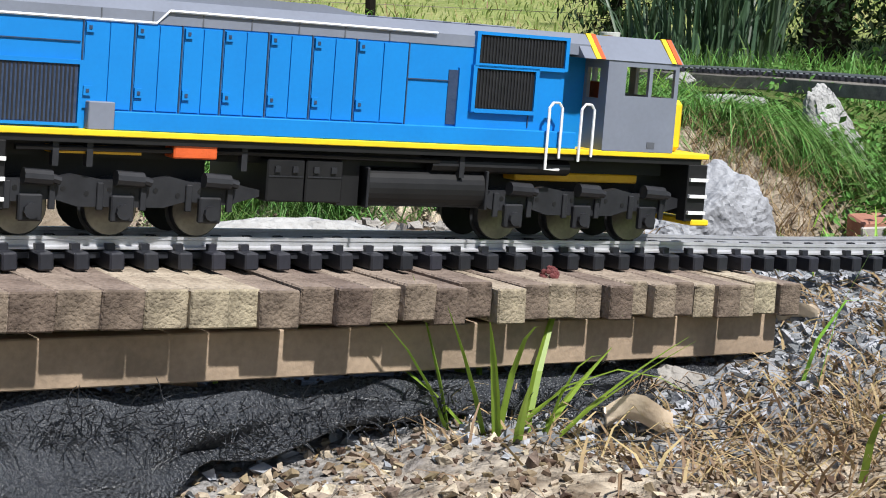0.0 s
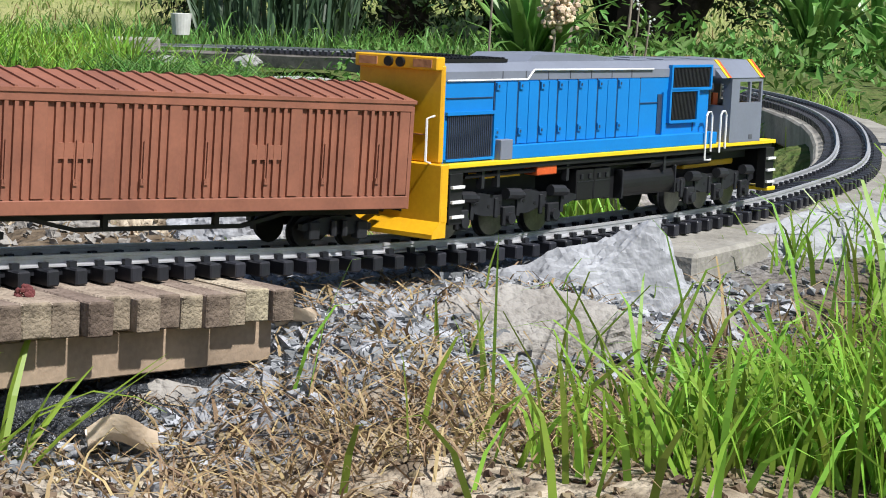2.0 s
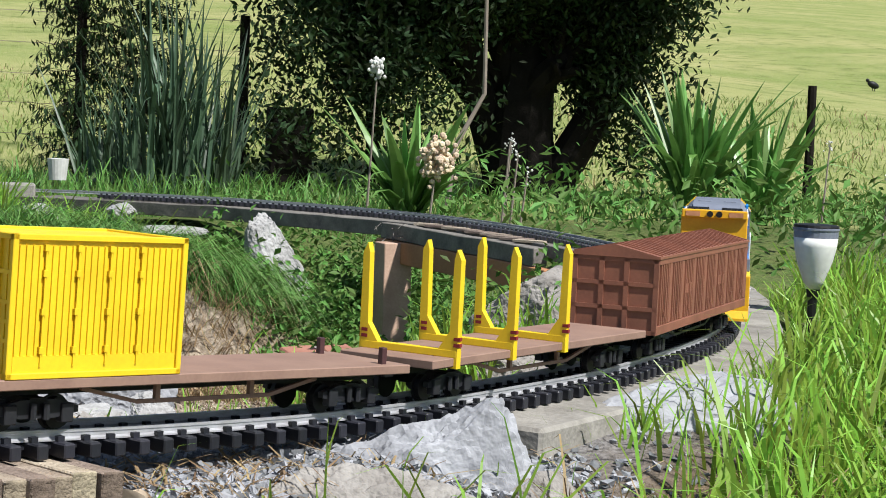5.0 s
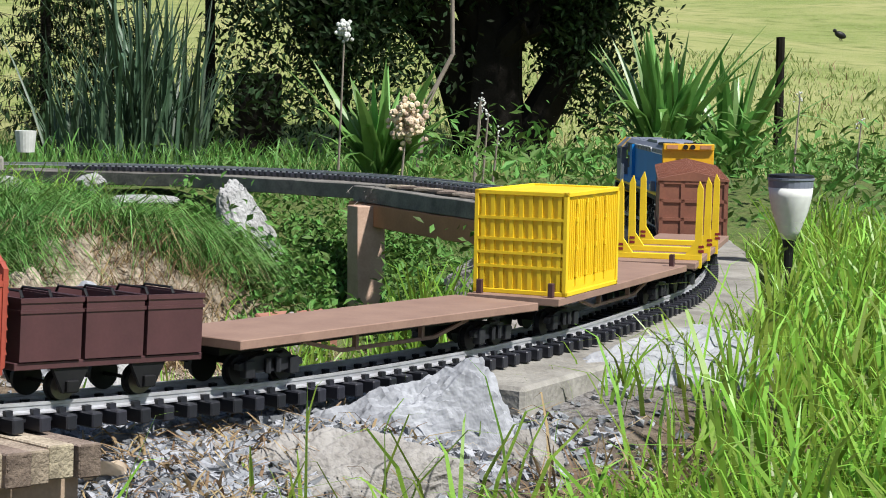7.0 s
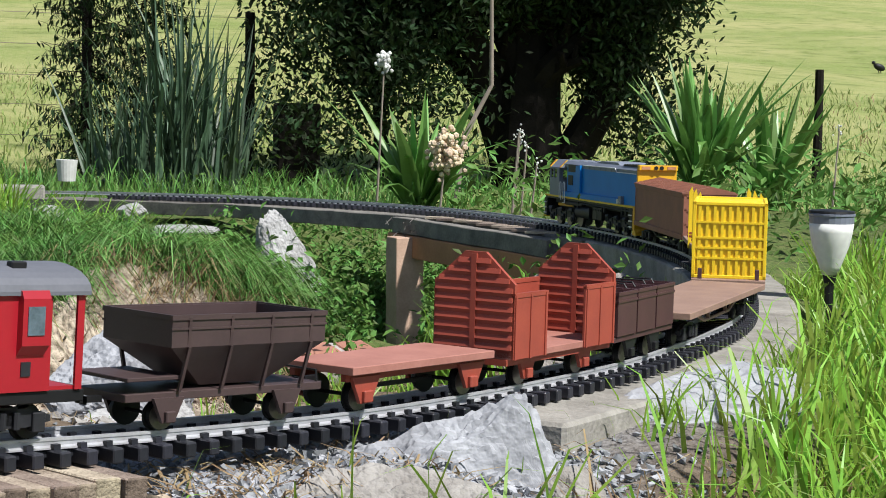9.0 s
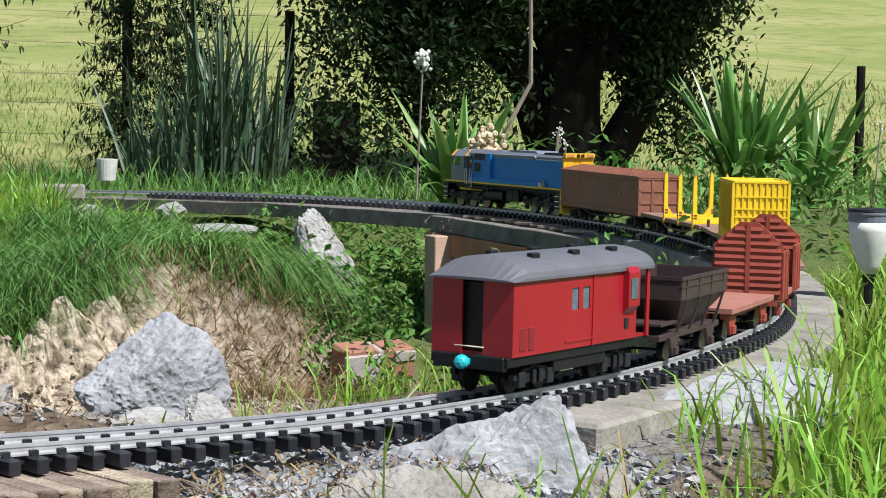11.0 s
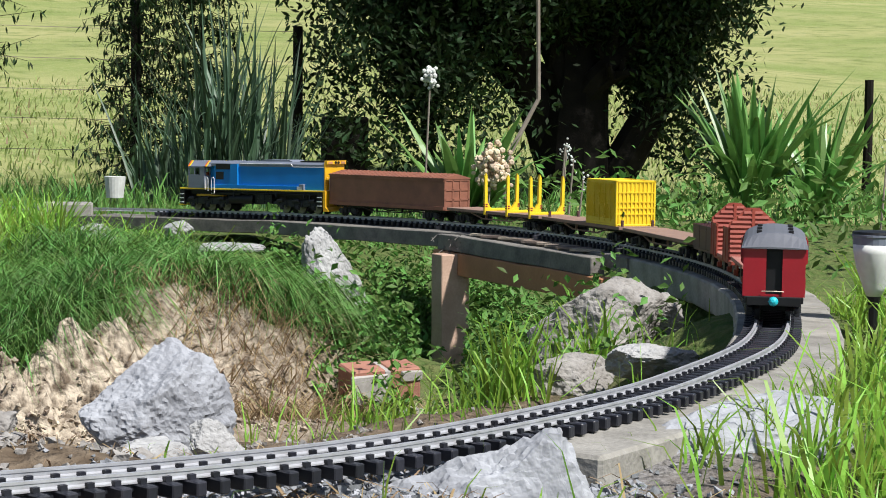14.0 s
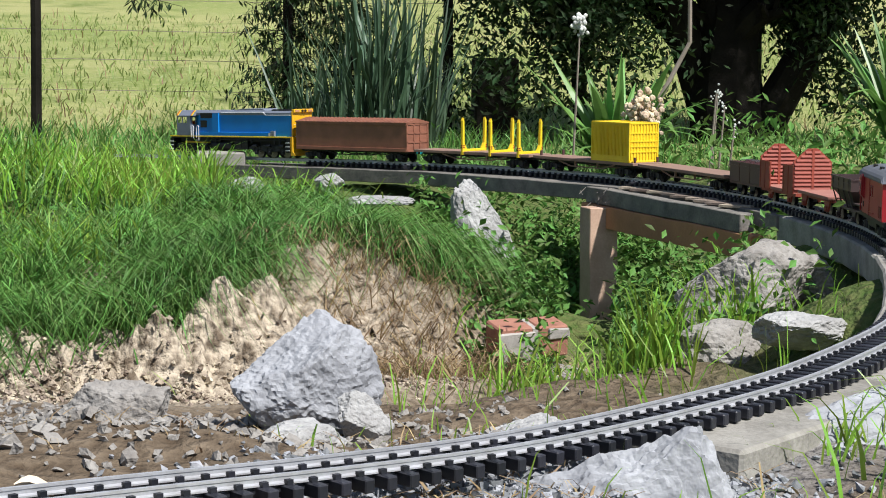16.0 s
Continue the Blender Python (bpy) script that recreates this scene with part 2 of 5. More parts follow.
def mesh_of(bm, name, material):
    bmesh.ops.recalc_face_normals(bm, faces=bm.faces[:])
    me = bpy.data.meshes.new(name)
    bm.to_mesh(me)
    bm.free()
    me.materials.append(material)
    return me


def part(name, bm, material, parent=None, label=""):
    ob = new(name, mesh_of(bm, name, material))
    if parent:
        ob.parent = parent
    if label:
        ob["label"] = label
    return ob


def raw(name, verts, faces, material, parent=None):
    me = bpy.data.meshes.new(name)
    me.from_pydata([tuple(v) for v in verts], [], faces)
    me.materials.append(material)
    ob = new(name, me)
    if parent:
        ob.parent = parent
    return ob


def smooth(ob):
    for p in ob.data.polygons:
        p.use_smooth = True
    return ob


B = bmesh.new

# ---- the railway's line ----
LINE = [(-5, -3.72, 0.06), (-3.6, -2.73, 0.06), (-2.4, -1.88, 0.06), (-1.6, -1.31, 0.06), (-0.9, -0.81, 0.052), (-0.6, -0.597, 0.04), (-0.38, -0.442, 0.0285), (-0.187, -0.318, 0.0175), (-0.04, -0.215, 0.009), (0.06, -0.15, 0.003), (0.124, -0.106, -0.002), (0.2, -0.054, -0.006), (0.3, 0.01, -0.01), (0.42, 0.109, -0.013), (0.52, 0.204, -0.015), (0.62, 0.305, -0.0165), (0.709, 0.402, -0.018), (0.835, 0.576, -0.019), (0.951, 0.742, -0.02), (1.043, 0.91, -0.021), (1.154, 1.178, -0.019), (1.277, 1.521, -0.02), (1.366, 1.855, -0.021), (1.42, 2.228, -0.022), (1.416, 2.646, -0.023), (1.362, 3.075, -0.024), (1.232, 3.495, -0.024), (1.04, 3.873, -0.028), (0.792, 4.139, -0.03), (0.52, 4.431, -0.038), (0.169, 4.807, -0.053), (-0.294, 5.303, -0.076), (-0.84, 5.888, -0.108), (-1.385, 6.473, -0.14), (-1.931, 7.058, -0.172)]


def spline():
    pts, out = np.array(LINE, float), []
    for i in range(1, len(pts) - 2):
        a, b, c, d = pts[i - 1:i + 3]
        for u in np.linspace(0, 1, 20, endpoint=False):
            out.append(((1 - u) ** 3 * a + (3 * u**3 - 6 * u * u + 4) * b + (-3 * u**3 + 3 * u * u + 3 * u + 1) * c + u**3 * d) / 6)
    out = np.array(out)
    s = np.r_[0, np.cumsum(np.linalg.norm(np.diff(out, axis=0), axis=1))]
    return out, s - np.interp(0, out[:240, 0], s[:240])


CURVE, ARC = spline()


def on_line(s):
    return Vector([float(np.interp(s, ARC, CURVE[:, k])) for k in range(3)])


def heading(s):
    d = on_line(s + 0.01) - on_line(s - 0.01)
    return math.degrees(math.atan2(d.y, d.x))


def beside(s, off, dz=0.0):
    """A point off metres to the left of the line."""
    a = radians(heading(s))
    p = on_line(s)
    return Vector((p.x - off * math.sin(a), p.y + off * math.cos(a), p.z + dz))


NEAR_LINE = CURVE[::4]


def line_gap(x, y):
    return float(np.min(np.hypot(NEAR_LINE[:, 0] - x, NEAR_LINE[:, 1] - y)))


# ---- ground ----
SPOTS = [(-2, -1.6, -.24), (0.1, -1.4, -.24), (2, -1.4, -.2), (-.55, -.75, -.13), (-.3, -.52, -.13), (0, -.36, -.122), (.06, -.25, -.1), (.2, -.13, -.045), (.36, -.25, -.11), (.55, -.3, -.12), (.8, -.25, -.1),
         (-.35, -.38, -.1), (.32, -.02, -.045), (.66, .27, -.055), (.98, .68, -.06), (1.3, 1.5, -.06), (1.7, .7, -.07), (-.9, -.2, -.06),
         (-.1, .25, -.06), (.1, .85, -.21), (.55, .9, -.2), (.85, 1.35, -.21), (.6, 2.0, -.42), (.8, 2.6, -.46), (1.05, 3.3, -.53),
         (-.4, 1.4, -.26), (.1, 1.5, -.3),
         (-.9, 1.98, -.34), (-.6, 2.0, -.35), (-.3, 2.03, -.36), (-.05, 2.08, -.37), (.15, 2.16, -.38), (.32, 2.36, -.39), (.5, 2.46, -.41), (.66, 2.55, -.43),
         (-.9, 2.15, -.23), (-.6, 2.18, -.245), (-.3, 2.2, -.255), (-.05, 2.26, -.235), (.12, 2.4, -.17), (.27, 2.6, -.1), (.42, 2.7, -.125), (.55, 2.82, -.2), (.7, 2.95, -.3),
         (-.7, 2.5, -.18), (-.2, 2.6, -.15), (.1, 3.05, -.11), (-.5, 3.3, -.05), (.25, 3.7, -.1), (1.55, 2.4, -.06),
         (1.2, 4.1, -.3), (.7, 4.5, -.12), (2.2, 4.5, -.12), (.5, 6.2, -.07), (3, 6.5, -.14)]
SP = np.array(SPOTS)


def ground_z(x, y):
    if y > 7.5 or abs(x) > 6:
        far = 1.0
    else:
        far = max(0.0, min(1.0, (y - 5.5) / 2.0), min(1.0, (abs(x - 0.5) - 3.0) / 2.5))
    w = 1.0 / ((SP[:, 0] - x) ** 2 + (SP[:, 1] - y) ** 2 + 0.004) ** 1.6
    near = float((w * SP[:, 2]).sum() / w.sum())
    rough = noise.noise((x * 5, y * 5, 0)) * 0.02 + noise.noise((x * 17, y * 17, 3)) * 0.009 + noise.noise((x * 45, y * 45, 7)) * 0.004
    g = line_gap(x, y) if far < 1 else 9
    cliff = max(0.0, 1.0 - math.hypot((x + .1) / 1.0, (y - 2.2 - max(0, x) * .7) / .4))
    rough += cliff * (abs(noise.noise((x * 8, y * 8, 11))) * .13 + abs(noise.noise((x * 20, y * 20, 13))) * .08 + noise.noise((x * 42, y * 42, 17)) * .03 - .06)
    if g < 0.16:
        rough *= max(0.1, g / 0.16)
    hill = -0.22 + max(0.0, y - 9.5) * 0.085 + noise.noise((x * 0.12, y * 0.12, 5)) * 0.25 * min(1, max(0, (y - 9) / 10))
    z = near * (1 - far) + hill * far + rough * (1 - 0.5 * far)
    if g < 0.075:
        p = NEAR_LINE[np.argmin(np.hypot(NEAR_LINE[:, 0] - x, NEAR_LINE[:, 1] - y))]
        z = min(z, p[2] - 0.026)
    return z


def build_ground():
    def axis(lo, hi, step, far_lo, far_hi):
        mid = list(np.arange(lo, hi, step))
        up, d = [], step
        v = hi
        while v < far_hi:
            up.append(v)
            d *= 1.22
            v += d
        down, d, v = [], step, lo - step
        while v > far_lo:
            down.append(v)
            d *= 1.22
            v -= d
        return down[::-1] + mid + up
    xs, ys = axis(-1.0, 1.7, 0.0125, -160, 160), axis(-0.8, 3.9, 0.0125, -60, 240)
    verts = []
    for y in ys:
        for x in xs:
            z = ground_z(x, y)
            # the clay face crumbles sideways into ledges and hollows
            face = max(0.0, 1.0 - math.hypot((x + .1) / 1.0, (y - 2.16 - max(0, x) * .75) / .26)) if abs(x) < 1.2 and 1.5 < y < 3.4 else 0.0
            if face > 0:
                c = Vector((x * 11, z * 15, 2))
                y2 = y - min(1, face * 2) * (abs(noise.noise(c)) * .06 + abs(noise.noise(c * 2.7)) * .03 + noise.noise(c * 6) * .01 - .02)
            else:
                y2 = y
            verts.append((x, y2, z))
    nx = len(xs)
    faces = [(j * nx + i, j * nx + i + 1, (j + 1) * nx + i + 1, (j + 1) * nx + i) for j in range(len(ys) - 1) for i in range(nx - 1)]
    ob = smooth(raw("ground", verts, faces, ground_material()))
    tagged(ob, "bare clay, gravel and turf running out to a sunlit grass paddock", "ground", kind="structure")
    co = np.array(verts)
    gap = np.array([line_gap(x, y) if -1.6 < x < 2.2 and -1.2 < y < 4.6 else 9 for x, y, _ in verts])
    x, y = co[:, 0], co[:, 1]
    patch = np.array([noise.noise((a * 4, b * 4, 9)) for a, b, _ in verts])
    fields = {
        "stone": np.clip(1.25 - gap / 0.2, 0, 1) * ((y < 1.0) | (x < 0.4)),
        "clay": np.clip(1.5 - np.hypot((x + 0.05) / 0.85, (y - 2.15 - np.clip(x, 0, 1) * .6) / 0.36), 0, 1) + np.clip((-0.16 - y) * 5 + patch * 0.5, 0, 0.9) * np.clip(3 - 6 * x, 0, 1) * np.clip(2.4 - np.hypot(x, y), 0, 1),
        "turf": np.clip(np.hypot(x - .3, y - .9) - 2.1 + patch * .6, 0, 1) + np.clip((y - 2.7) * 1.6 + patch, 0, 1) + np.clip((x - 0.75 + patch * 0.2) * 3, 0, 1) * (y < 3),
        "field": np.clip((y - 8.6) / 0.8, 0, 1) + np.clip(np.hypot(x - .3, y) - 6.5 + patch, 0, 1),
    }
    for key, vals in fields.items():
        a = ob.data.attributes.new(key, "FLOAT", "POINT")
        a.data.foreach_set("value", np.clip(vals, 0, 1).astype(np.float32))


build_ground()


# ---- rocks ----
def rock(name, x, y, z, sx, sy, sz, seed, material, label, turn=0.0, cuts=9, sub=5, category="rock", faces=(), lean=0.0):
    """A boulder: a ball cut flat by random planes, then roughened."""
    rnd, bm = random.Random(seed), B()
    bmesh.ops.create_icosphere(bm, subdivisions=sub, radius=1)
    planes = [(Vector(n).normalized(), d) for n, d in faces]
    for _ in range(cuts):
        n = Vector((rnd.gauss(0, 1), rnd.gauss(0, 1), rnd.gauss(0, 0.8))).normalized()
        planes.append((n, rnd.uniform(0.5, 0.85)))
    for v in bm.verts:
        for n, d in planes:
            over = v.co.dot(n) - d
            if over > 0:
                v.co -= n * over * 0.93
        c = v.co * 1.9 + Vector((seed, 0, 0))
        v.co *= 1 + 0.1 * noise.noise(c) + 0.06 * noise.noise(c * 3.1) - 0.085 * abs(noise.noise(c * 5.5)) + 0.02 * noise.noise(c * 13)
        v.co = Vector((v.co.x * sx, v.co.y * sy, v.co.z * sz))
    ob = part(name, bm, material)
    ob.matrix_world = pose(x, y, z, 0, lean, turn)
    return tagged(ob, label, category)


rock("boulder", .17, 1.02, -.15, .122, .09, .12, 4, ROCK, "grey limestone boulder with flaked faces behind the track", 0, 12, 6, faces=(((-.25, -.85, .38), .66), ((.75, -.55, .3), .7), ((-.75, -.4, .5), .74), ((.1, -.2, 1), .84)))
rock("boulder", -.07, .74, -.135, .096, .07, .066, 11, ROCKD, "small brown-grey pitted boulder beside the track", 0, 8, faces=(((0, -.3, 1), .72), ((-.1, -1, .3), .6)))
rock("boulder", .255, .93, -.175, .05, .035, .04, 12, ROCKW, "small pale stone leaning on the boulder")
rock("boulder", .435, -.02, -.12, .15, .068, .15, 26, ROCK, "pointed blue-grey rock standing beside the ballast", 0, 2, 6, faces=(((-.4, -.25, .9), .6), ((.91, -.15, .41), .64), ((-.12, -.85, .52), .52), ((.5, -.75, .45), .66), ((0, .9, .45), .45)))
rock("boulder", .53, -.055, -.1, .045, .04, .058, 27, ROCKD, "rough grey rock leaning on the pointed rock", 30)
rock("boulder", .335, -.125, -.118, .145, .068, .085, 31, ROCKD, "long low grey rock rising out of the grass", 8, 4, 6, faces=(((-.22, -.4, .88), .66), ((.05, -.95, .3), .62), ((-.8, -.3, .5), .72)))
rock("boulder", .80, .27, -.085, .2, .09, .075, 37, ROCK, "low grey rock half hidden in grass", 30, 7)
rock("boulder", 1.1, 1.95, -.15, .17, .12, .12, 41, ROCKD, "weathered grey rock on the gully's edge", 25)
rock("boulder", 1.22, 2.02, -.13, .09, .08, .07, 43, ROCKD, "weathered grey rock on the gully's edge", 70)
rock("boulder", .93, 1.55, -.19, .1, .07, .06, 47, ROCKD, "flat pale rock below the track")
rock("boulder", 1.03, 1.42, -.13, .11, .06, .035, 49, ROCKW, "flat pale slab of rock below the track", 30)
rock("boulder", .825, 3.72, -.2, .09, .06, .18, 53, ROCKW, "white weathered limestone under the bridge", 10, 9, lean=-22)
rock("boulder", .145, 3.6, -.075, .062, .05, .042, 59, ROCKW, "pale grey rock on the grassy bank")
rock("boulder", .363, 3.7, -.06, .055, .045, .038, 61, ROCKW, "pale grey rock by the bridge end")
rock("boulder", .5, 3.52, -.095, .1, .05, .022, 67, ROCKW, "flat pale stone on the bank", 5)
rock("boulder", .8, 2.58, -.43, .16, .12, .075, 71, ROCKD, "rounded stone under the broken brick")
rock("boulder", -.28, .28, -.08, .2, .05, .035, 73, ROCKW, "pale stone edging behind the track", 28)
rock("boulder", .14, .42, -.1, .09, .04, .03, 74, ROCKW, "pale stone edging behind the track", 30)
rock("boulder", .45, .72, -.16, .07, .05, .035, 75, ROCKW, "small pale stone beside the track")
rock("boulder", .052, -.245, -.105, .05, .03, .025, 79, ROCKD, "dark flat stone under the timber deck")


def stones(name, count, spot, lo, hi, material, seed, label):
    rnd, verts, faces = random.Random(seed), [], []
    for _ in range(count):
        x, y = spot(rnd)
        r = rnd.uniform(lo, hi) * rnd.choice((0.6, 0.8, 1, 1, 1.3))
        z = ground_z(x, y) + r * 0.25
        base = len(verts)
        rot = Euler((rnd.uniform(0, 6), rnd.uniform(0, 6), rnd.uniform(0, 6))).to_matrix()
        for c in ((1, 1, .6), (1, -1, .5), (-1, -1, .7), (-1, 1, .5), (.9, .8, -.6), (.8, -1, -.5), (-1, -.8, -.6), (-.9, 1, -.5)):
            p = rot @ Vector([k * rnd.uniform(0.25, 1) for k in c]) * r * rnd.uniform(.6, 1.1)
            verts.append((x + p.x, y + p.y, z + p.z * 0.75))
        faces += [tuple(base + k for k in q) for q in ((0, 3, 2, 1), (4, 5, 6, 7), (0, 1, 5, 4), (1, 2, 6, 5), (2, 3, 7, 6), (3, 0, 4, 7))]
    return tagged(raw(name, verts, faces, material), label, "gravel", kind="stuff")


def ballast_spot(rnd):
    while True:
        s = rnd.uniform(0.1, 0.95)
        off = rnd.choice((-1, 1)) * (0.03 + abs(rnd.gauss(0, 0.1)))
        p = beside(s, off)
        if off < 0 and s > 0.62 and off < -0.08:
            continue
        return p.x, p.y


def bank_spot(rnd):
    x = rnd.gauss(.22, .17)
    return x, -.15 + rnd.gauss(0, .08) + (x - .2) * .55


def clay_spot(rnd):
    x = rnd.uniform(-.9, .6)
    return x, 2.02 + max(0, x) * .7 + rnd.gauss(0, .08)


stones("ballast_gravel", 9500, ballast_spot, .0025, .007, GRAVEL, 5, "blue-grey crushed stone ballast beside the sleepers")
stones("ballast_gravel", 5200, bank_spot, .003, .009, GRAVEL, 6, "blue-grey crushed stone spilling from the deck's end")
stones("clay_lumps", 11000, clay_spot, .002, .01, CLAYLUMP, 7, "pale crumbling clay of the eroded bank")
stones("soil_crumbs", 9000, lambda r: (r.gauss(-.22, .3), r.gauss(.85, .33)), .003, .012, ROCKD, 9, "dark soil crumbs and pebbles behind the track")
stones("soil_crumbs", 5500, lambda r: (r.uniform(-.7, .5), r.uniform(-.75, -.2)), .0015, .006, SOIL, 8, "dry clay crumbs in front of the deck")
stones("clay_lumps", 2600, lambda r: (r.uniform(-.9, .1), r.uniform(-.8, -.38)), .002, .008, CLAYLUMP, 10, "pale dry clay lumps in front of the deck")


# ---- track ----
def build_track():
    track = tagged(new("track"), "narrow model railway track with metal rails on black sleepers", "railway track", kind="structure")
    for side, nm in ((-1, "rail"), (1, "rail")):
        bm, rings = B(), []
        prof = ((-.0045, -.0085), (.0045, -.0085), (.0045, -.0072), (.001, -.006), (.001, -.0028), (.0018, -.0022), (.0018, 0), (-.0018, 0), (-.0018, -.0022), (-.001, -.0028), (-.001, -.006), (-.0045, -.0072))
        for s in np.arange(-4.3, 6.6, .03):
            rings.append([bm.verts.new(beside(s, side * .0235 + o, dz)) for o, dz in prof])
        for a, b in zip(rings, rings[1:]):
            for k in range(len(prof)):
                j = (k + 1) % len(prof)
                bm.faces.new((a[k], a[j], b[j], b[k]))
        part(nm, bm, STEEL, track, "dull silver rail worn bright on top")
    bm = B()
    add_box(bm, -.0052, .0052, -.044, .044, -.0205, -.0085, .0012)
    for side in (-1, 1):
        for out in (-1, 1):
            y = side * .0235 + out * .0062
            add_box(bm, -.003, .003, y - .0024, y + .0024, -.0085, -.0042)
    me = mesh_of(bm, "sleeper", SLEEPER)
    s, k = -1.4, 0
    while s < 5.6:
        ob = new("sleeper", me)
        ob.parent = track
        p = on_line(s)
        ob.matrix_world = pose(p.x, p.y, p.z, 0, 0, heading(s))
        s += .0245
    run, away = B(), me
    s = -1.4245
    while s > -4.3:
        p = on_line(s)
        n = len(run.verts)
        run.from_mesh(away)
        run.verts.ensure_lookup_table()
        bmesh.ops.transform(run, matrix=pose(p.x, p.y, p.z, 0, 0, heading(s)), verts=run.verts[n:])
        s -= .0245
    part("sleeper_run", run, SLEEPER, track)["kind"] = "stuff"
    # side strips joining the sleepers under the rails
    for side in (-1, 1):
        bm = B()
        add_tube(bm, [beside(v, side * .0235, -.013) for v in np.arange(-4.3, 5.6, .03)], .0028, 4)
        part("sleeper_strip", bm, SLEEPER, track)


build_track()


# ---- timber deck ----
def build_deck():
    deck = tagged(new("timber_deck"), "low deck of weathered square battens on a pale timber beam", "deck")
    rnd, s = random.Random(3), -1.25 - 2.9
    while s < .118:
        w = rnd.uniform(.019, .0235) + .007 * max(0, min(1, -s / .4))
        bm = B()
        front, back = -.098 + rnd.uniform(-.006, .006) - max(0, -s) * .03, .075
        add_box(bm, -w / 2, w / 2, front, back, -.0255, 0, .0012)
        for v in bm.verts:
            v.co.x += noise.noise((v.co.y * 20, s * 9, v.co.z * 30)) * .0012
            v.co.z += noise.noise((v.co.y * 12, s * 7, 4)) * .0012
        ob = part("plank", bm, PLANK, deck)
        # front-facing ends get a darker brown than the other faces
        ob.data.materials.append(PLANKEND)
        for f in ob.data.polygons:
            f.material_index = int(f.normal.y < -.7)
        p = on_line(s)
        ob.matrix_world = pose(p.x, p.y, p.z - .0215 + rnd.uniform(-.0026, .0008), rnd.uniform(-.5, .5), 2.6 + rnd.uniform(-.6, .6), heading(s) + rnd.uniform(-.7, .7))
        s += w + .0002
    for off in (-.058, .06):
        for s0, s1 in ((-4.1, -1.45), (-1.45, .1)):
            a, b = beside(s0, off, -.048), beside(s1, off, -.048)
            d = b - a
            bm = B()
            add_box(bm, 0, d.length, -.019, .019, -.033, 0, .001)
            ob = part("beam", bm, BEAM, deck, "pale sawn timber beam")
            ob.matrix_world = Matrix.Translation(a) @ d.to_track_quat("X", "Z").to_matrix().to_4x4()


build_deck()


def build_fabric():
    """Black woven sheet, frayed at its edge, hanging in folds below the deck."""
    cloth = tagged(new("ground_sheet"), "torn black woven weed sheet hanging crumpled below the deck", "weed sheet")
    bm, grid = B(), []
    for i in range(90):
        s = -1.1 + i * .0135
        row = []
        for j in range(9):
            v = j / 8
            deep = max(0.0, min(1.0, (-.3 - s) * 4))
            drop = .03 + .048 * deep + noise.noise((s * 6, 1, 0)) * .014
            p = beside(s, -.068 - (.022 + .05 * deep) * v + noise.noise((s * 14, v * 3, 2)) * .03 * (.3 + v), -.092 - drop * v + noise.noise((s * 21, v * 5, 5)) * .012)
            row.append(bm.verts.new(p))
        grid.append(row)
    for a, b in zip(grid, grid[1:]):
        for j in range(8):
            bm.faces.new((a[j], a[j + 1], b[j + 1], b[j]))
    ob = smooth(part("sheet", bm, FABRIC, cloth))
    m = ob.modifiers.new("thick", "SOLIDIFY")
    m.thickness = .0015
    rnd, bm = random.Random(8), B()
    for _ in range(900):
        s = rnd.uniform(-.75, .12)
        p = beside(s, -.085 - rnd.uniform(0, .02), -.112 + rnd.uniform(-.014, .014))
        d = Vector((rnd.uniform(-.4, 1), rnd.uniform(-1, -.2), rnd.uniform(-.7, .9))).normalized() * rnd.uniform(.01, .022)
        add_tube(bm, [p, p + d * .6 + Vector((0, 0, .002)), p + d], .0006, 3, .0003)
    for k in range(16):
        p = beside(-.12 + k * .014, -.13 - rnd.uniform(0, .03), -.125)
        q = p + Vector((rnd.uniform(.08, .17), rnd.uniform(.0, .05), rnd.uniform(-.01, .015)))
        add_tube(bm, [p, (p + q) / 2 + Vector((0, 0, rnd.uniform(-.01, .01))), q], .0009, 3, .0005)
    part("frayed_edge", bm, FABRIC, cloth, "loose black plastic threads")


build_fabric()


# ---- boards and slabs under the bend, bridge ----
def build_border():
    border = tagged(new("track_bed"), "row of stained concrete slabs carrying the track round the bend", "track bed", kind="structure")
    s = .60
    rnd = random.Random(2)
    while s < 3.3:
        length = .235
        p, h = beside(s + length / 2, -.045), heading(s + length / 2)
        bm = B()
        add_box(bm, -length / 2 - .006, length / 2 + .004, -.052 - rnd.uniform(0, .015), .105, -.06, 0, .004)
        for v in bm.verts:
            v.co += Vector((0, 0, noise.noise(v.co * 20 + Vector((s, 0, 0))) * .003))
        ob = part("slab", bm, CONCRETE, border)
        ob.matrix_world = pose(p.x, p.y, p.z - .0215 + rnd.uniform(-.002, 0), 0, 0, h)
        s += length - .01


build_border()


def plank_between(name, a, b, wide, thick, material, parent, top=True, label=""):
    a, b = Vector(a), Vector(b)
    d = b - a
    bm = B()
    add_box(bm, 0, d.length, -wide / 2, wide / 2, -thick, 0, min(wide, thick) * .05)
    bmesh.ops.subdivide_edges(bm, edges=[e for e in bm.edges if e.calc_length() > d.length * .5], cuts=8)
    for v in bm.verts:
        v.co += Vector((0, noise.noise(v.co * 9 + a) * wide * .04, noise.noise(v.co * 11 + a) * thick * .06))
    ob = part(name, bm, material, parent, label)
    ob.matrix_world = Matrix.Translation(a) @ d.to_track_quat("X", "Z").to_matrix().to_4x4()
    return ob


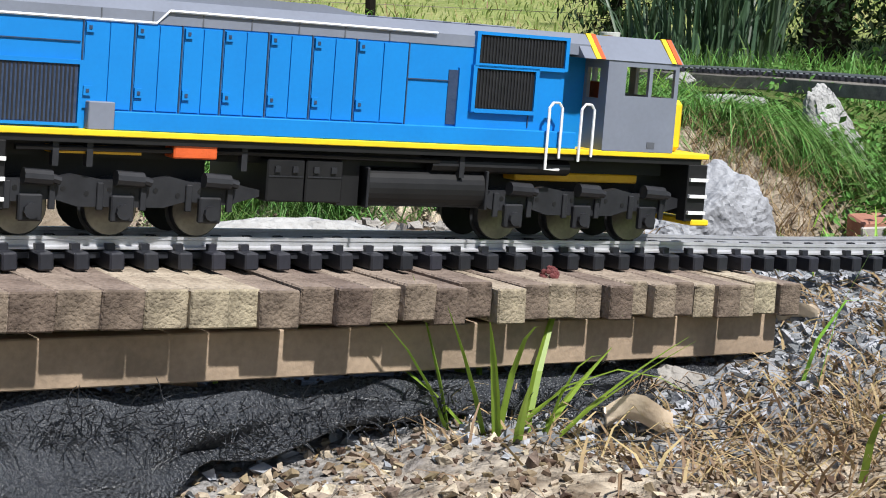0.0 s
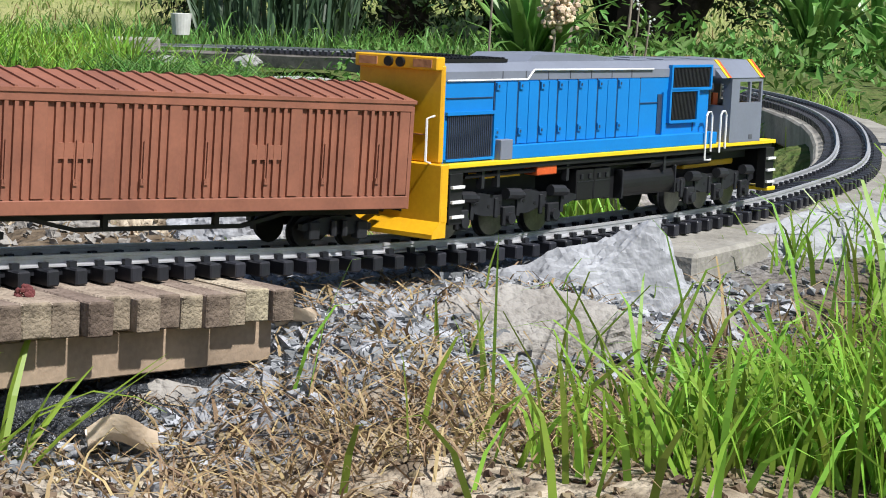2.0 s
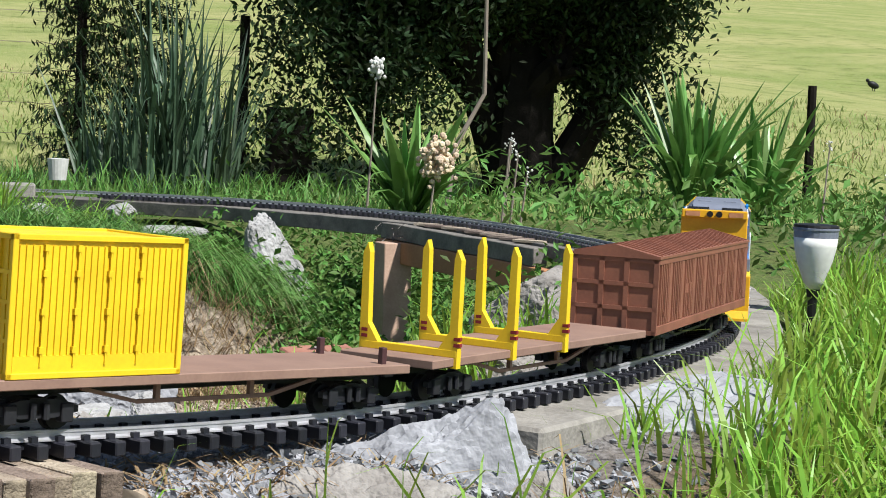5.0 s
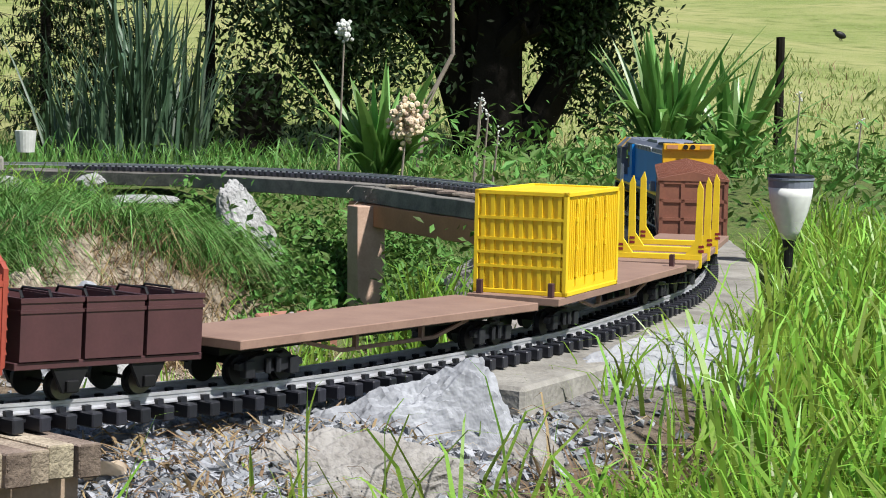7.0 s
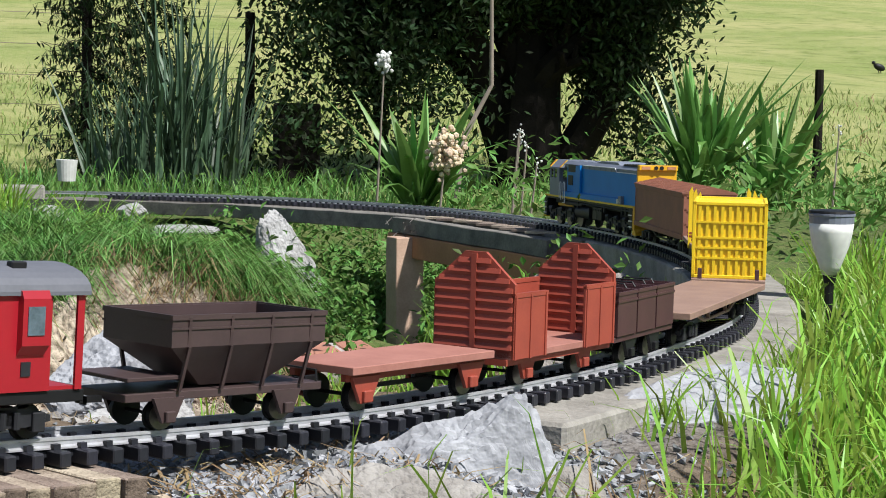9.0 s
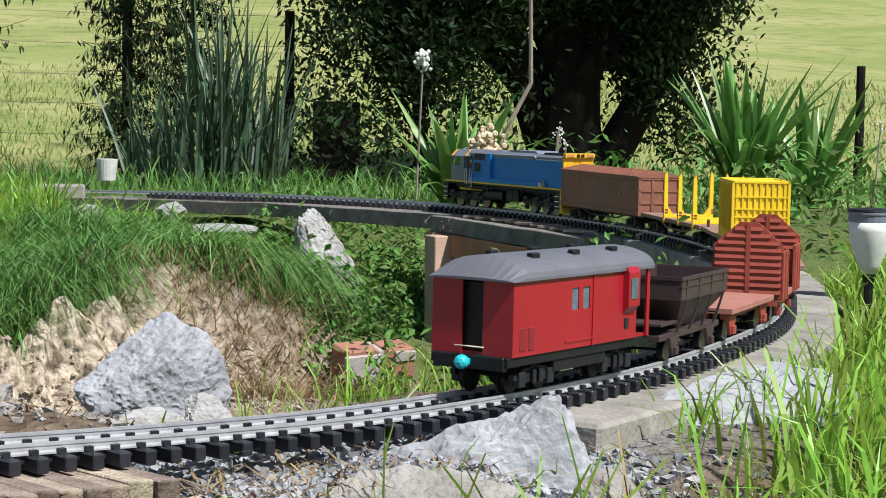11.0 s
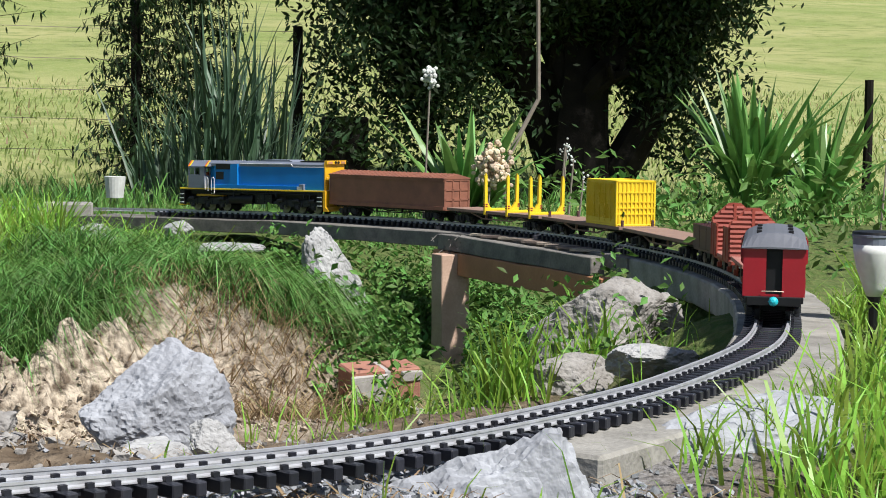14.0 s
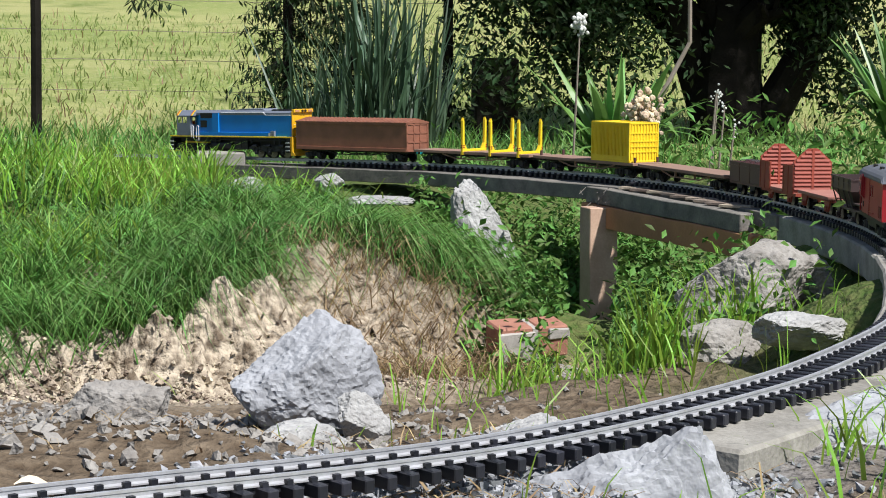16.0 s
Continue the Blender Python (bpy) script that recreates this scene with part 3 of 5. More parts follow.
def build_bridge():
    bridge = tagged(new("bridge"), "grey timber bridge on a square post over the gully", "bridge")
    # straight far span: two long boards side by side, then the shorter span over the gully
    for off, wide in ((.036, .085), (-.05, .08)):
        plank_between("board", beside(4.2, off, -.0215), beside(5.05, off, -.0215), wide, .042, OLDWOOD, bridge, label="long grey weathered board with lichen")
        plank_between("board", beside(5.055, off, -.022), beside(5.9, off, -.022), wide, .04, OLDWOOD, bridge)
    for s0, s1, off in ((3.3, 3.78, .034), (3.3, 3.78, -.034), (3.785, 4.19, .03), (3.785, 4.19, -.038)):
        plank_between("board", beside(s0, off, -.0225), beside(s1, off, -.0225), .066, .036, OLDWOOD, bridge)
    plank_between("edge_board", beside(3.42, .092, -.03), beside(4.3, .09, -.026), .04, .044, OLDWOOD, bridge, label="thick grey edge board with lichen")
    plank_between("beam", beside(3.36, .088, -.076), beside(4.32, .094, -.071), .036, .06, RAWWOOD, bridge, label="orange-brown sawn beam below the boards")
    bm = B()
    add_box(bm, -.041, .041, -.035, .035, -.64, -.1, .002)
    bmesh.ops.subdivide_edges(bm, edges=[e for e in bm.edges if e.calc_length() > .3], cuts=10)
    for v in bm.verts:
        v.co += Vector((noise.noise(v.co * 12), noise.noise(v.co * 12 + Vector((5, 0, 0))), 0)) * .0025
    ob = part("post", bm, TIMBER, bridge, "square pinkish timber post with grain cracks")
    ob.matrix_world = pose(1.094, 3.44, 0, 0, -.6, 12)
    rnd = random.Random(5)
    for k in range(9):
        s = 3.5 + k * .075
        a = beside(s, .04 + rnd.uniform(-.01, .01), -.018)
        b = beside(s + .07, .095 + rnd.uniform(-.02, .01), -.019)
        plank_between("slat", a, b, .04, .006, PLANK, bridge, label="loose weathered slat")
    bm = B()
    for k in range(60):
        q = beside(4.2 + rnd.gauss(0, .045), .1 + rnd.uniform(-.01, .03), -.022 - rnd.uniform(0, .05))
        add_tube(bm, [q, q + Vector((rnd.uniform(-.02, .02), -.01, -rnd.uniform(.004, .02)))], .0009, 3)
    part("cobweb_litter", bm, OLDWOOD, bridge, "dusty webs and litter caught on the joint")


build_bridge()


# ---- rolling stock ----
def wheelset(parent, x, r=.0125, plain=True):
    ws = new("wheelset")
    ws.parent = parent
    ws.location = (x, 0, 0)
    for side in (-1, 1):
        bm = B()
        add_disc(bm, 0, side * .0205, side * .0262, r, r, 24)
        add_disc(bm, 0, side * .0195, side * .0206, r, r + .0022, 24)
        part("wheel", bm, BLACK if plain else FRAMEGREY, ws)
        bm = B()
        add_prism(bm, [(rr * math.cos(a), r + rr * math.sin(a)) for rr, a in [(r * .97, k * math.pi / 12) for k in range(24)]], side * .0262, side * .0268, "y")
        part("tyre", bm, WHEEL, ws, "bright worn tyre")
    bm = B()
    add_tube(bm, [(0, -.021, r), (0, .021, r)], .002, 6)
    part("axle", bm, BLACK, ws)
    return ws


def bogie(car, x, name="bogie", base=.052, half=.037, r=.0125):
    bg = new(name)
    bg.parent = car
    bg.location = (x, 0, 0)
    for side in (-1, 1):
        bm = B()
        y0, y1 = sorted((side * (half - .006), side * half))
        add_prism(bm, [(-base * .72, r * 1.15), (-base * .3, r * .85), (base * .3, r * .85), (base * .72, r * 1.15), (base * .72, r * 1.55), (base * .32, r * 2.0), (-base * .32, r * 2.0), (-base * .72, r * 1.55)], y0, y1, "y")
        for k in (-1, 1):
            add_box(bm, k * base / 2 - .0055, k * base / 2 + .0055, min(side * (half + .003), y0), max(side * (half + .003), y1), r * .55, r * 1.75, .0008)
            add_tube(bm, [(k * .006, side * (half + .0025), r * .8), (k * .006, side * (half + .0025), r * 1.8)], .0028, 7)
        part("side_frame", bm, FRAMEGREY, bg)
    bm = B()
    add_box(bm, -.008, .008, -half, half, r * 1.0, r * 2.1)
    part("bolster", bm, BLACK, bg)
    for k in (-1, 1):
        for side in (-1, 1):
            bm = B()
            add_disc(bm, k * base / 2, side * .0205, side * .0262, r, r, 20)
            add_disc(bm, k * base / 2, side * .0192, side * .0206, r, r + .0022, 20)
            part("wheel", bm, BLACK, bg)
    return bg


def coupler(car, x, z=.03, d=1, material=BLACK):
    bm = B()
    add_box(bm, min(x, x + d * .022), max(x, x + d * .022), -.003, .003, z - .003, z + .003)
    add_box(bm, x + d * .016 - .003, x + d * .022 + .003, -.008, .008, z - .004, z + .004, .001)
    part("coupler", bm, material, car)


def car_root(name, label, category="railway wagon"):
    return tagged(new(name), label, category, group="train")


def build_loco():
    h, W, hw = .2825, .054, .0455
    car = car_root("locomotive", "blue and grey model diesel locomotive with yellow ends", "model locomotive")
    def box(name, material, *q, parent=car, bev=0.0, label=""):
        return part(name, add_box(B(), *q, bev), material, parent, label)
    # running board, stripe and the recessed frame below it
    box("running_board", BLACK, -h + .006, h - .006, -W + .002, W - .002, .0665, .0712)
    box("sill_stripe", BRIGHT, -h + .004, h, -W, W, .0712, .0755, bev=.0006, label="thin yellow sill line")
    box("underframe", BLACK, -h + .02, h - .03, -.034, .034, .055, .0665)
    # hood in two widths: the narrow part lies behind the cab
    bm = B()
    add_prism(bm, [(-hw, .0755), (hw, .0755), (hw, .149), (-hw, .149)], -h + .004, .15)
    add_box(bm, .15, .182, -.024, .024, .0755, .149)
    part("hood", bm, BLUE, car, "blue engine hood with panel doors")
    bm = B()
    add_prism(bm, [(-hw - .0006, .149), (hw + .0006, .149), (hw + .0006, .1575), (hw - .008, .1655), (-hw + .008, .1655), (-hw - .0006, .1575)], -h + .004, .18)
    part("hood_roof", bm, GREY, car, "grey chamfered hood roof")
    bm = B()
    add_prism(bm, [(-.15, .165), (-.136, .1715), (-.04, .1715), (-.004, .165)], -hw + .012, hw - .012, "y")
    part("roof_hump", bm, GREY, car)
    for y in (-.024, .024):
        bm = B()
        add_box(bm, -.272, -.184, y - .015, y + .015, .1655, .1685)
        for k in range(18):
            add_box(bm, -.271 + k * .0048, -.269 + k * .0048, y - .0145, y + .0145, .1685, .1697)
        part("roof_grille", bm, BLACK, car, "black roof fan mesh")
    for k in range(3):
        for y in (-.02, .02):
            box("roof_hatch", GREY, -.035 + k * .06, -.005 + k * .06, y - .01, y + .01, .1655, .1668, bev=.0004)
    seams = (-.2105, -.177, -.145, -.117, -.085, -.053, -.02, .0205)
    for side in (-1, 1):
        y = side * (hw + .0006)
        yo = side * (W - .0015)
        def plate(name, material, x0, x1, z0, z1, out, at=y, parent=car, label=""):
            a, b = sorted((at - side * .001, at + side * out))
            return box(name, material, x0, x1, a, b, z0, z1, parent=parent, label=label)
        # walkway casing with its light top edge
        a, b = sorted((side * (hw - .002), yo))
        box("walkway_casing", BLUE, -.19, .16, a, b, .0755, .0885, bev=.0006)
        a, b = sorted((side * hw, yo + side * .001))
        box("sand_box", GREY, -.207, -.19, a, b, .0755, .0945, bev=.0006)
        bm = B()
        add_tube(bm, [(-.276, y, .1495), (-.163, y, .1495), (-.155, y + side * .0012, .1585), (.041, y + side * .0012, .1575)], .0011, 5)
        part("roof_pipe", bm, WHITE, car, "thin white handrail pipe")
        for k in range(7):
            x = -.2 + k * .034
            plate("roof_joint", ROOFGREY, x, x + .0008, .1495, .1575, .0006)
        if side < 0:
            for k, (xa, xb) in enumerate(zip(seams, seams[1:])):
                plate("door_seam", GRILLE, xa - .0005, xa + .0005, .0885, .149, .0004)
                plate("door", BLUE, xa + .0012, (xa + xb) / 2 - .0004, .0895, .1475, .0007)
                plate("door", BLUE, (xa + xb) / 2 + .0006, xb - .0012, .0895, .1475, .0007)
                for z in (.098, .1405):
                    latch = plate("latch", BLUE, xa + .0012, xa + .0062, z, z + .0065, .0022)
                    plate("latch_hole", GRILLE, xa + .0027, xa + .0047, z + .002, z + .0045, .0026, parent=latch)
            plate("door_seam", GRILLE, .02, .0208, .0885, .149, .0004)
            plate("door_seam", GRILLE, .0205, .055, .1222, .123, .0004)
            # flat navy plate paints the shade inside the narrow slot
            plate("recess", GRILLE, .053, .0605, .09, .131, .0003)
            plate("recess_edge", BLUE, .0605, .0625, .088, .133, .0018)
            plate("panel_line", GRILLE, -.276, -.212, .1335, .1342, .0004)
            plate("panel_line", GRILLE, .1205, .1212, .09, .137, .0003)
            for z0, z1, xa, xb in ((.1375, .159, .075, .147), (.103, .1335, .074, .123)):
                intake = plate("air_intake", BLACK, xa, xb, z0, z1, .0015, label="black louvred intake")
                for k in range(int((xb - xa) / .0026)):
                    plate("louvre", FRAMEGREY, xa + .001 + k * .0026, xa + .0021 + k * .0026, z0 + .001, z1 - .001, .0022, parent=intake)
                for q in ((xa - .003, xa, z0 - .0025, z1 + .0025), (xb, xb + .003, z0 - .0025, z1 + .0025), (xa, xb, z0 - .003, z0), (xa, xb, z1, z1 + .0025)):
                    plate("intake_frame", BLUE, q[0], q[1], q[2], q[3], .0032, parent=intake)
            grille = plate("radiator_grille", GRILLE, -.274, -.213, .079, .1185, .0012, label="dark navy radiator mesh")
            for k in range(22):
                plate("grille_bar", FRAMEGREY, -.273 + k * .0027, -.2718 + k * .0027, .08, .118, .0017, parent=grille)
            for q in ((-.277, -.21, .1185, .1215), (-.277, -.21, .077, .079), (-.2125, -.21, .079, .1185)):
                plate("grille_frame", BLUE, q[0], q[1], q[2], q[3], .0026, parent=grille)
        else:
            # the plain side: black plates paint the cab alcove's shade, plus one braced box
            plate("recess", BLACK, .078, .14, .138, .156, .0008)
            plate("recess", BLACK, .11, .14, .105, .13, .0008)
            bm = B()
            add_prism(bm, [(.05, .0885), (.092, .0885), (.08, .1), (.078, .155), (.05, .157)], *sorted((y, y + side * .006)), "y")
            part("equipment_box", bm, BLUE, car)
            plate("data_plate", PALE, -.2, -.182, .0765, .0875, .001, at=yo)
        for xr in (.133, .161) if side < 0 else (.14, .165):
            bm = B()
            yy = side * (W + .0012)
            add_tube(bm, [(xr + .012, yy, .059), (xr, yy, .059), (xr, yy, .107), (xr + .003, yy, .111), (xr + .008, yy, .111), (xr + .011, yy, .107), (xr + .011, yy, .068)] if xr < .15 else [(xr, yy, .066), (xr, yy, .107), (xr + .003, yy, .111), (xr + .008, yy, .111), (xr + .011, yy, .107), (xr + .011, yy, .07)], .0011, 6)
            part("handrail", bm, WHITE, car, "white wire grab rail")
        # footsteps at both ends
        for xe in (-h + .016, h - .009):
            a, b = sorted((side * (W - .012), side * (W - .001)))
            box("step_box", BLACK, xe - .009, xe + .009, a, b, .02, .0665, bev=.0006)
            for z in (.026, .0395, .053):
                box("step", WHITE, xe - .008, xe + .0085, side * W - .0016, side * W + .0016, z, z + .0026, label="white-edged footstep")
        # air pipes and brackets hanging under the running board
        bm = B()
        add_tube(bm, [(-.25, side * .047, .062), (-.09, side * .047, .063), (.05, side * .047, .062)], .0022, 6)
        part("air_pipe", bm, BLACK, car)
        bm = B()
        add_tube(bm, [(.045, side * .042, .0595), (.16, side * .042, .0595)], .0062, 10)
        part("air_tank", bm, BLACK, car)
        for xb in (-.227, -.205, -.1, .066):
            box("bracket", FRAMEGREY, xb, xb + .004, side * .046 - .003, side * .046 + .003, .05, .0665)
    box("air_valve", ORANGE, -.148, -.118, -.051, -.035, .0575, .0675, bev=.001, label="orange-red plastic block under the sill")
    box("valve_bracket", YELLOW, -.227, -.168, -.046, -.034, .0585, .0635, label="ochre plastic bracket")
    # fuel tank and battery boxes
    bm = B()
    add_prism(bm, [(-.036, .026)] + [(-.038 - .01 * math.cos(math.radians(q)), .0405 + .0145 * math.sin(math.radians(q))) for q in range(-80, 81, 16)] + [(-.036, .055), (.036, .055)] + [(.038 + .01 * math.cos(math.radians(q)), .0405 + .0145 * math.sin(math.radians(q))) for q in range(80, -81, -16)] + [(.036, .026)], -.006, .091)
    tank = part("fuel_tank", bm, BLACK, car, "black barrel fuel tank")
    for x in (-.006, .089):
        bm = B()
        add_box(bm, x, x + .002, -.049, .049, .0255, .0555, .0006)
        part("tank_strap", bm, FRAMEGREY, tank)
    for xa in (-.08, -.0515):
        bat = box("battery_box", BLACK, xa, xa + .0275, -.047, .047, .0285, .0595, bev=.001)
        for x in (xa + .005, xa + .018):
            box("catch", FRAMEGREY, x, x + .004, -.0485, .0485, .05, .0545, parent=bat)
        box("lid_line", FRAMEGREY, xa + .001, xa + .0265, -.0476, .0476, .0465, .0475, parent=bat)
    box("equipment_box", BLACK, -.024, -.008, -.04, .04, .026, .06)
    # cab, open inside, with a sloping-sided roof
    x0, x1, t = .182, .2465, .003
    bm = B()
    for side in (-1, 1):
        y0, y1 = sorted((side * W, side * (W - t)))
        add_box(bm, x0, x1, y0, y1, .0755, .1195)
        add_box(bm, x0, x0 + .0165, y0, y1, .1195, .147)
        add_box(bm, x0 + .0165, x1, y0, y1, .1425, .147)
        add_box(bm, x0 + .0375, x0 + .0405, y0, y1, .1195, .1425)
        add_box(bm, x1 - .0035, x1, y0, y1, .1195, .1425)
        # rear wall beside the hood, with its window
        a, b = sorted((side * .022, side * (W - t)))
        add_box(bm, x0, x0 + t, a, b, .0755, .116)
        add_box(bm, x0, x0 + t, a, b, .14, .147)
        a2, b2 = sorted((side * .022, side * .028))
        add_box(bm, x0, x0 + t, a2, b2, .116, .14)
        a2, b2 = sorted((side * .044, side * (W - t)))
        add_box(bm, x0, x0 + t, a2, b2, .116, .14)
    add_box(bm, x1 - t, x1, -W + t, W - t, .0755, .1195)
    add_box(bm, x1 - t, x1, -.004, .004, .1195, .147)
    add_box(bm, x1 - t, x1, -W + t, W - t, .1425, .147)
    part("cab_body", bm, GREY, car, "grey cab with cut-out windows")
    box("cab_panel_line", ROOFGREY, .222, .229, -W - .0004, -W + .0004, .0785, .0835)
    box("cab_interior", YELLOW, x0 + .006, x1 - .006, -W + .006, W - .006, .0755, .112)
    box("control_stand", ORANGE, x0 + .02, x0 + .03, -.02, .02, .112, .128)
    bm = B()
    add_prism(bm, [(-W - .0008, .147), (W + .0008, .147), (W - .017, .1655), (-W + .017, .1655)], x0 - .022, x1 + .003)
    part("cab_roof", bm, GREY, car, "grey cab roof with sloping sides")
    for side in (-1, 1):
        for xa, material in ((x0 - .012, BRIGHT), (x0 - .008, ORANGE), (x1 - .008, BRIGHT), (x1 - .003, ORANGE)):
            bm = B()
            add_prism(bm, [(side * (W + .0014), .1473), (side * (W - .001), .1473), (side * (W - .0175), .1662), (side * (W - .0155), .1662)], xa, xa + .0042)
            part("roof_stripe", bm, material, car, "orange and yellow warning stripe")
    box("nose", BRIGHT, x1, .266, -.04, .04, .0755, .118, bev=.004, label="short yellow nose")
    box("nose_door", YELLOW, .2655, .2668, -.014, .014, .079, .11, bev=.0004)
    box("front_pilot", BLACK, h - .016, h - .003, -.05, .05, .024, .0665, bev=.001)
    box("pilot_lip", BRIGHT, h - .012, h + .005, -W, W, .0165, .0215, bev=.001)
    # rear end
    box("rear_end", YELLOW, -h, -h + .0055, -hw - .0008, hw + .0008, .0755, .1635, bev=.0015, label="ochre yellow hood end")
    box("light_bar", YELLOW, -h - .007, -h + .004, -hw, hw, .1585, .1705, bev=.001)
    for y in (-.0065, .0065):
        bm = B()
        bmesh.ops.create_cone(bm, cap_ends=True, segments=16, radius1=.0045, radius2=.0045, depth=.004, matrix=pose(-h - .0075, y, .1645, 0, 90, 0))
        part("headlight", bm, BLACK, car, "round headlight with brass rim")
    for y in (-.03, .03):
        box("number_panel", RAWWOOD, -h - .0078, -h - .006, y - .01, y + .01, .161, .168)
    for y in (-.02, .02):
        box("end_panel_line", RAWWOOD, -h - .0006, -h + .001, y - .012, y + .012, .1, .101)
    box("rear_plate", YELLOW, -h - .006, -h + .004, -W, W, .022, .0755, bev=.001, label="ochre yellow end plate")
    box("coupler_slot", BLACK, -h - .0068, -h - .004, -.012, .012, .03, .05)
    bm = B()
    add_prism(bm, [(-h + .002, .024), (-h - .006, .024), (-h - .016, .0135), (-h - .016, .0095), (-h + .002, .0095)], -W, W, "y")
    part("rear_pilot", bm, YELLOW, car, "sloping yellow pilot")
    for side in (-1, 1):
        bm = B()
        y = side * (W - .014)
        add_tube(bm, [(-h - .004, y, .0755), (-h - .011, y, .078), (-h - .011, y, .116), (-h - .001, y, .118)], .0011, 5)
        part("handrail", bm, WHITE, car, "white wire grab rail")
    coupler(car, -h - .012, .038, -1)
    # bogies, three axles each
    out = []
    for xb in (-.179, .174):
        bg = new("bogie")
        bg.parent = car
        bg.location = (xb, 0, 0)
        for side in (-1, 1):
            y0, y1 = sorted((side * .0375, side * .0435))
            bm = B()
            add_prism(bm, [(-.085, .026), (-.077, .0235), (-.046, .0255), (-.03, .021), (.03, .021), (.046, .0255), (.077, .0235), (.085, .026), (.1, .03), (.1, .0345), (.082, .038), (.05, .0385), (.034, .042), (.012, .0385), (-.012, .0385), (-.034, .042), (-.05, .0385), (-.082, .038), (-.085, .034)], y0, y1, "y")
            frame_part = part("side_frame", bm, FRAMEGREY, bg, "dark moulded bogie side frame")
            for k in range(10):
                x = -.072 + k * .016
                bm = B()
                add_disc(bm, x, *sorted((side * .0434, side * .0438)), .0325 - .003 * (k % 2), .0018, 8)
                part("lightening_hole", bm, BLACK, frame_part)
            for k in (-1, 0, 1):
                bm = B()
                add_box(bm, k * .0625 - .008, k * .0625 + .008, *sorted((side * .043, side * .048)), .0115, .029, .001)
                add_tube(bm, [(k * .0625, side * .048, .0185), (k * .0625, side * .0515, .0185)], .0052, 10)
                part("axle_box", bm, FRAMEGREY, bg)
                bm = B()
                add_tube(bm, [(k * .0625 - .006, side * .0475, .0405), (k * .0625 + .013, side * .0475, .0395)], .0052, 10)
                add_tube(bm, [(k * .0625 + .013, side * .0475, .0395), (k * .0625 + .019, side * .0475, .038)], .003, 8)
                part("brake_cylinder", bm, FRAMEGREY, bg)
                for d in (-.015, .015):
                    bm = B()
                    add_box(bm, k * .0625 + d - .0022, k * .0625 + d + .0022, *sorted((side * .0425, side * .0455)), .019, .037, .0005)
                    part("brake_hanger", bm, FRAMEGREY, bg)
        box("bogie_core", BLACK, -.07, .07, -.018, .018, .028, .056, parent=bg)
        if xb > 0:
            box("frame_plate", YELLOW, -.055, .06, -.034, .034, .0455, .052, parent=bg, bev=.001, label="ochre plastic mounting plate")
        for k in (-1, 0, 1):
            wheelset(bg, k * .0625, .0185, False)
        out.append(bg)
    return car, out


def stretch(root, fx, fz):
    """Bring a car to its true proportions: body and fittings along x and z, wheels and bogies moved only."""
    for ob in root.children:
        ob.location.x *= fx
        if ob.type == "MESH" or not ob.name.startswith(("bogie", "wheelset")):
            ob.location.z *= fz
            todo = [ob] + list(ob.children)
            for q in todo:
                if q.type == "MESH":
                    for v in q.data.vertices:
                        v.co.x *= fx
                        v.co.z *= fz


def ribs(bm, x0, x1, y, z0, z1, count, w, d):
    for k in range(count):
        x = x0 + (x1 - x0) * k / max(1, count - 1)
        add_box(bm, x - w / 2, x + w / 2, y - d, y + d, z0, z1)


def truss(car, L, side, material, low=.012):
    bm = B()
    y = side * .034
    x = L / 2 - .1
    add_tube(bm, [(-x, y, .033), (-x + .055, y, low + .008), (x - .055, y, low + .008), (x, y, .033)], .0024, 4)
    for k in (-1, 1):
        add_box(bm, k * .05 - .0022, k * .05 + .0022, y - .0022, y + .0022, low + .008, .036)
    part("truss_rod", bm, material, car)


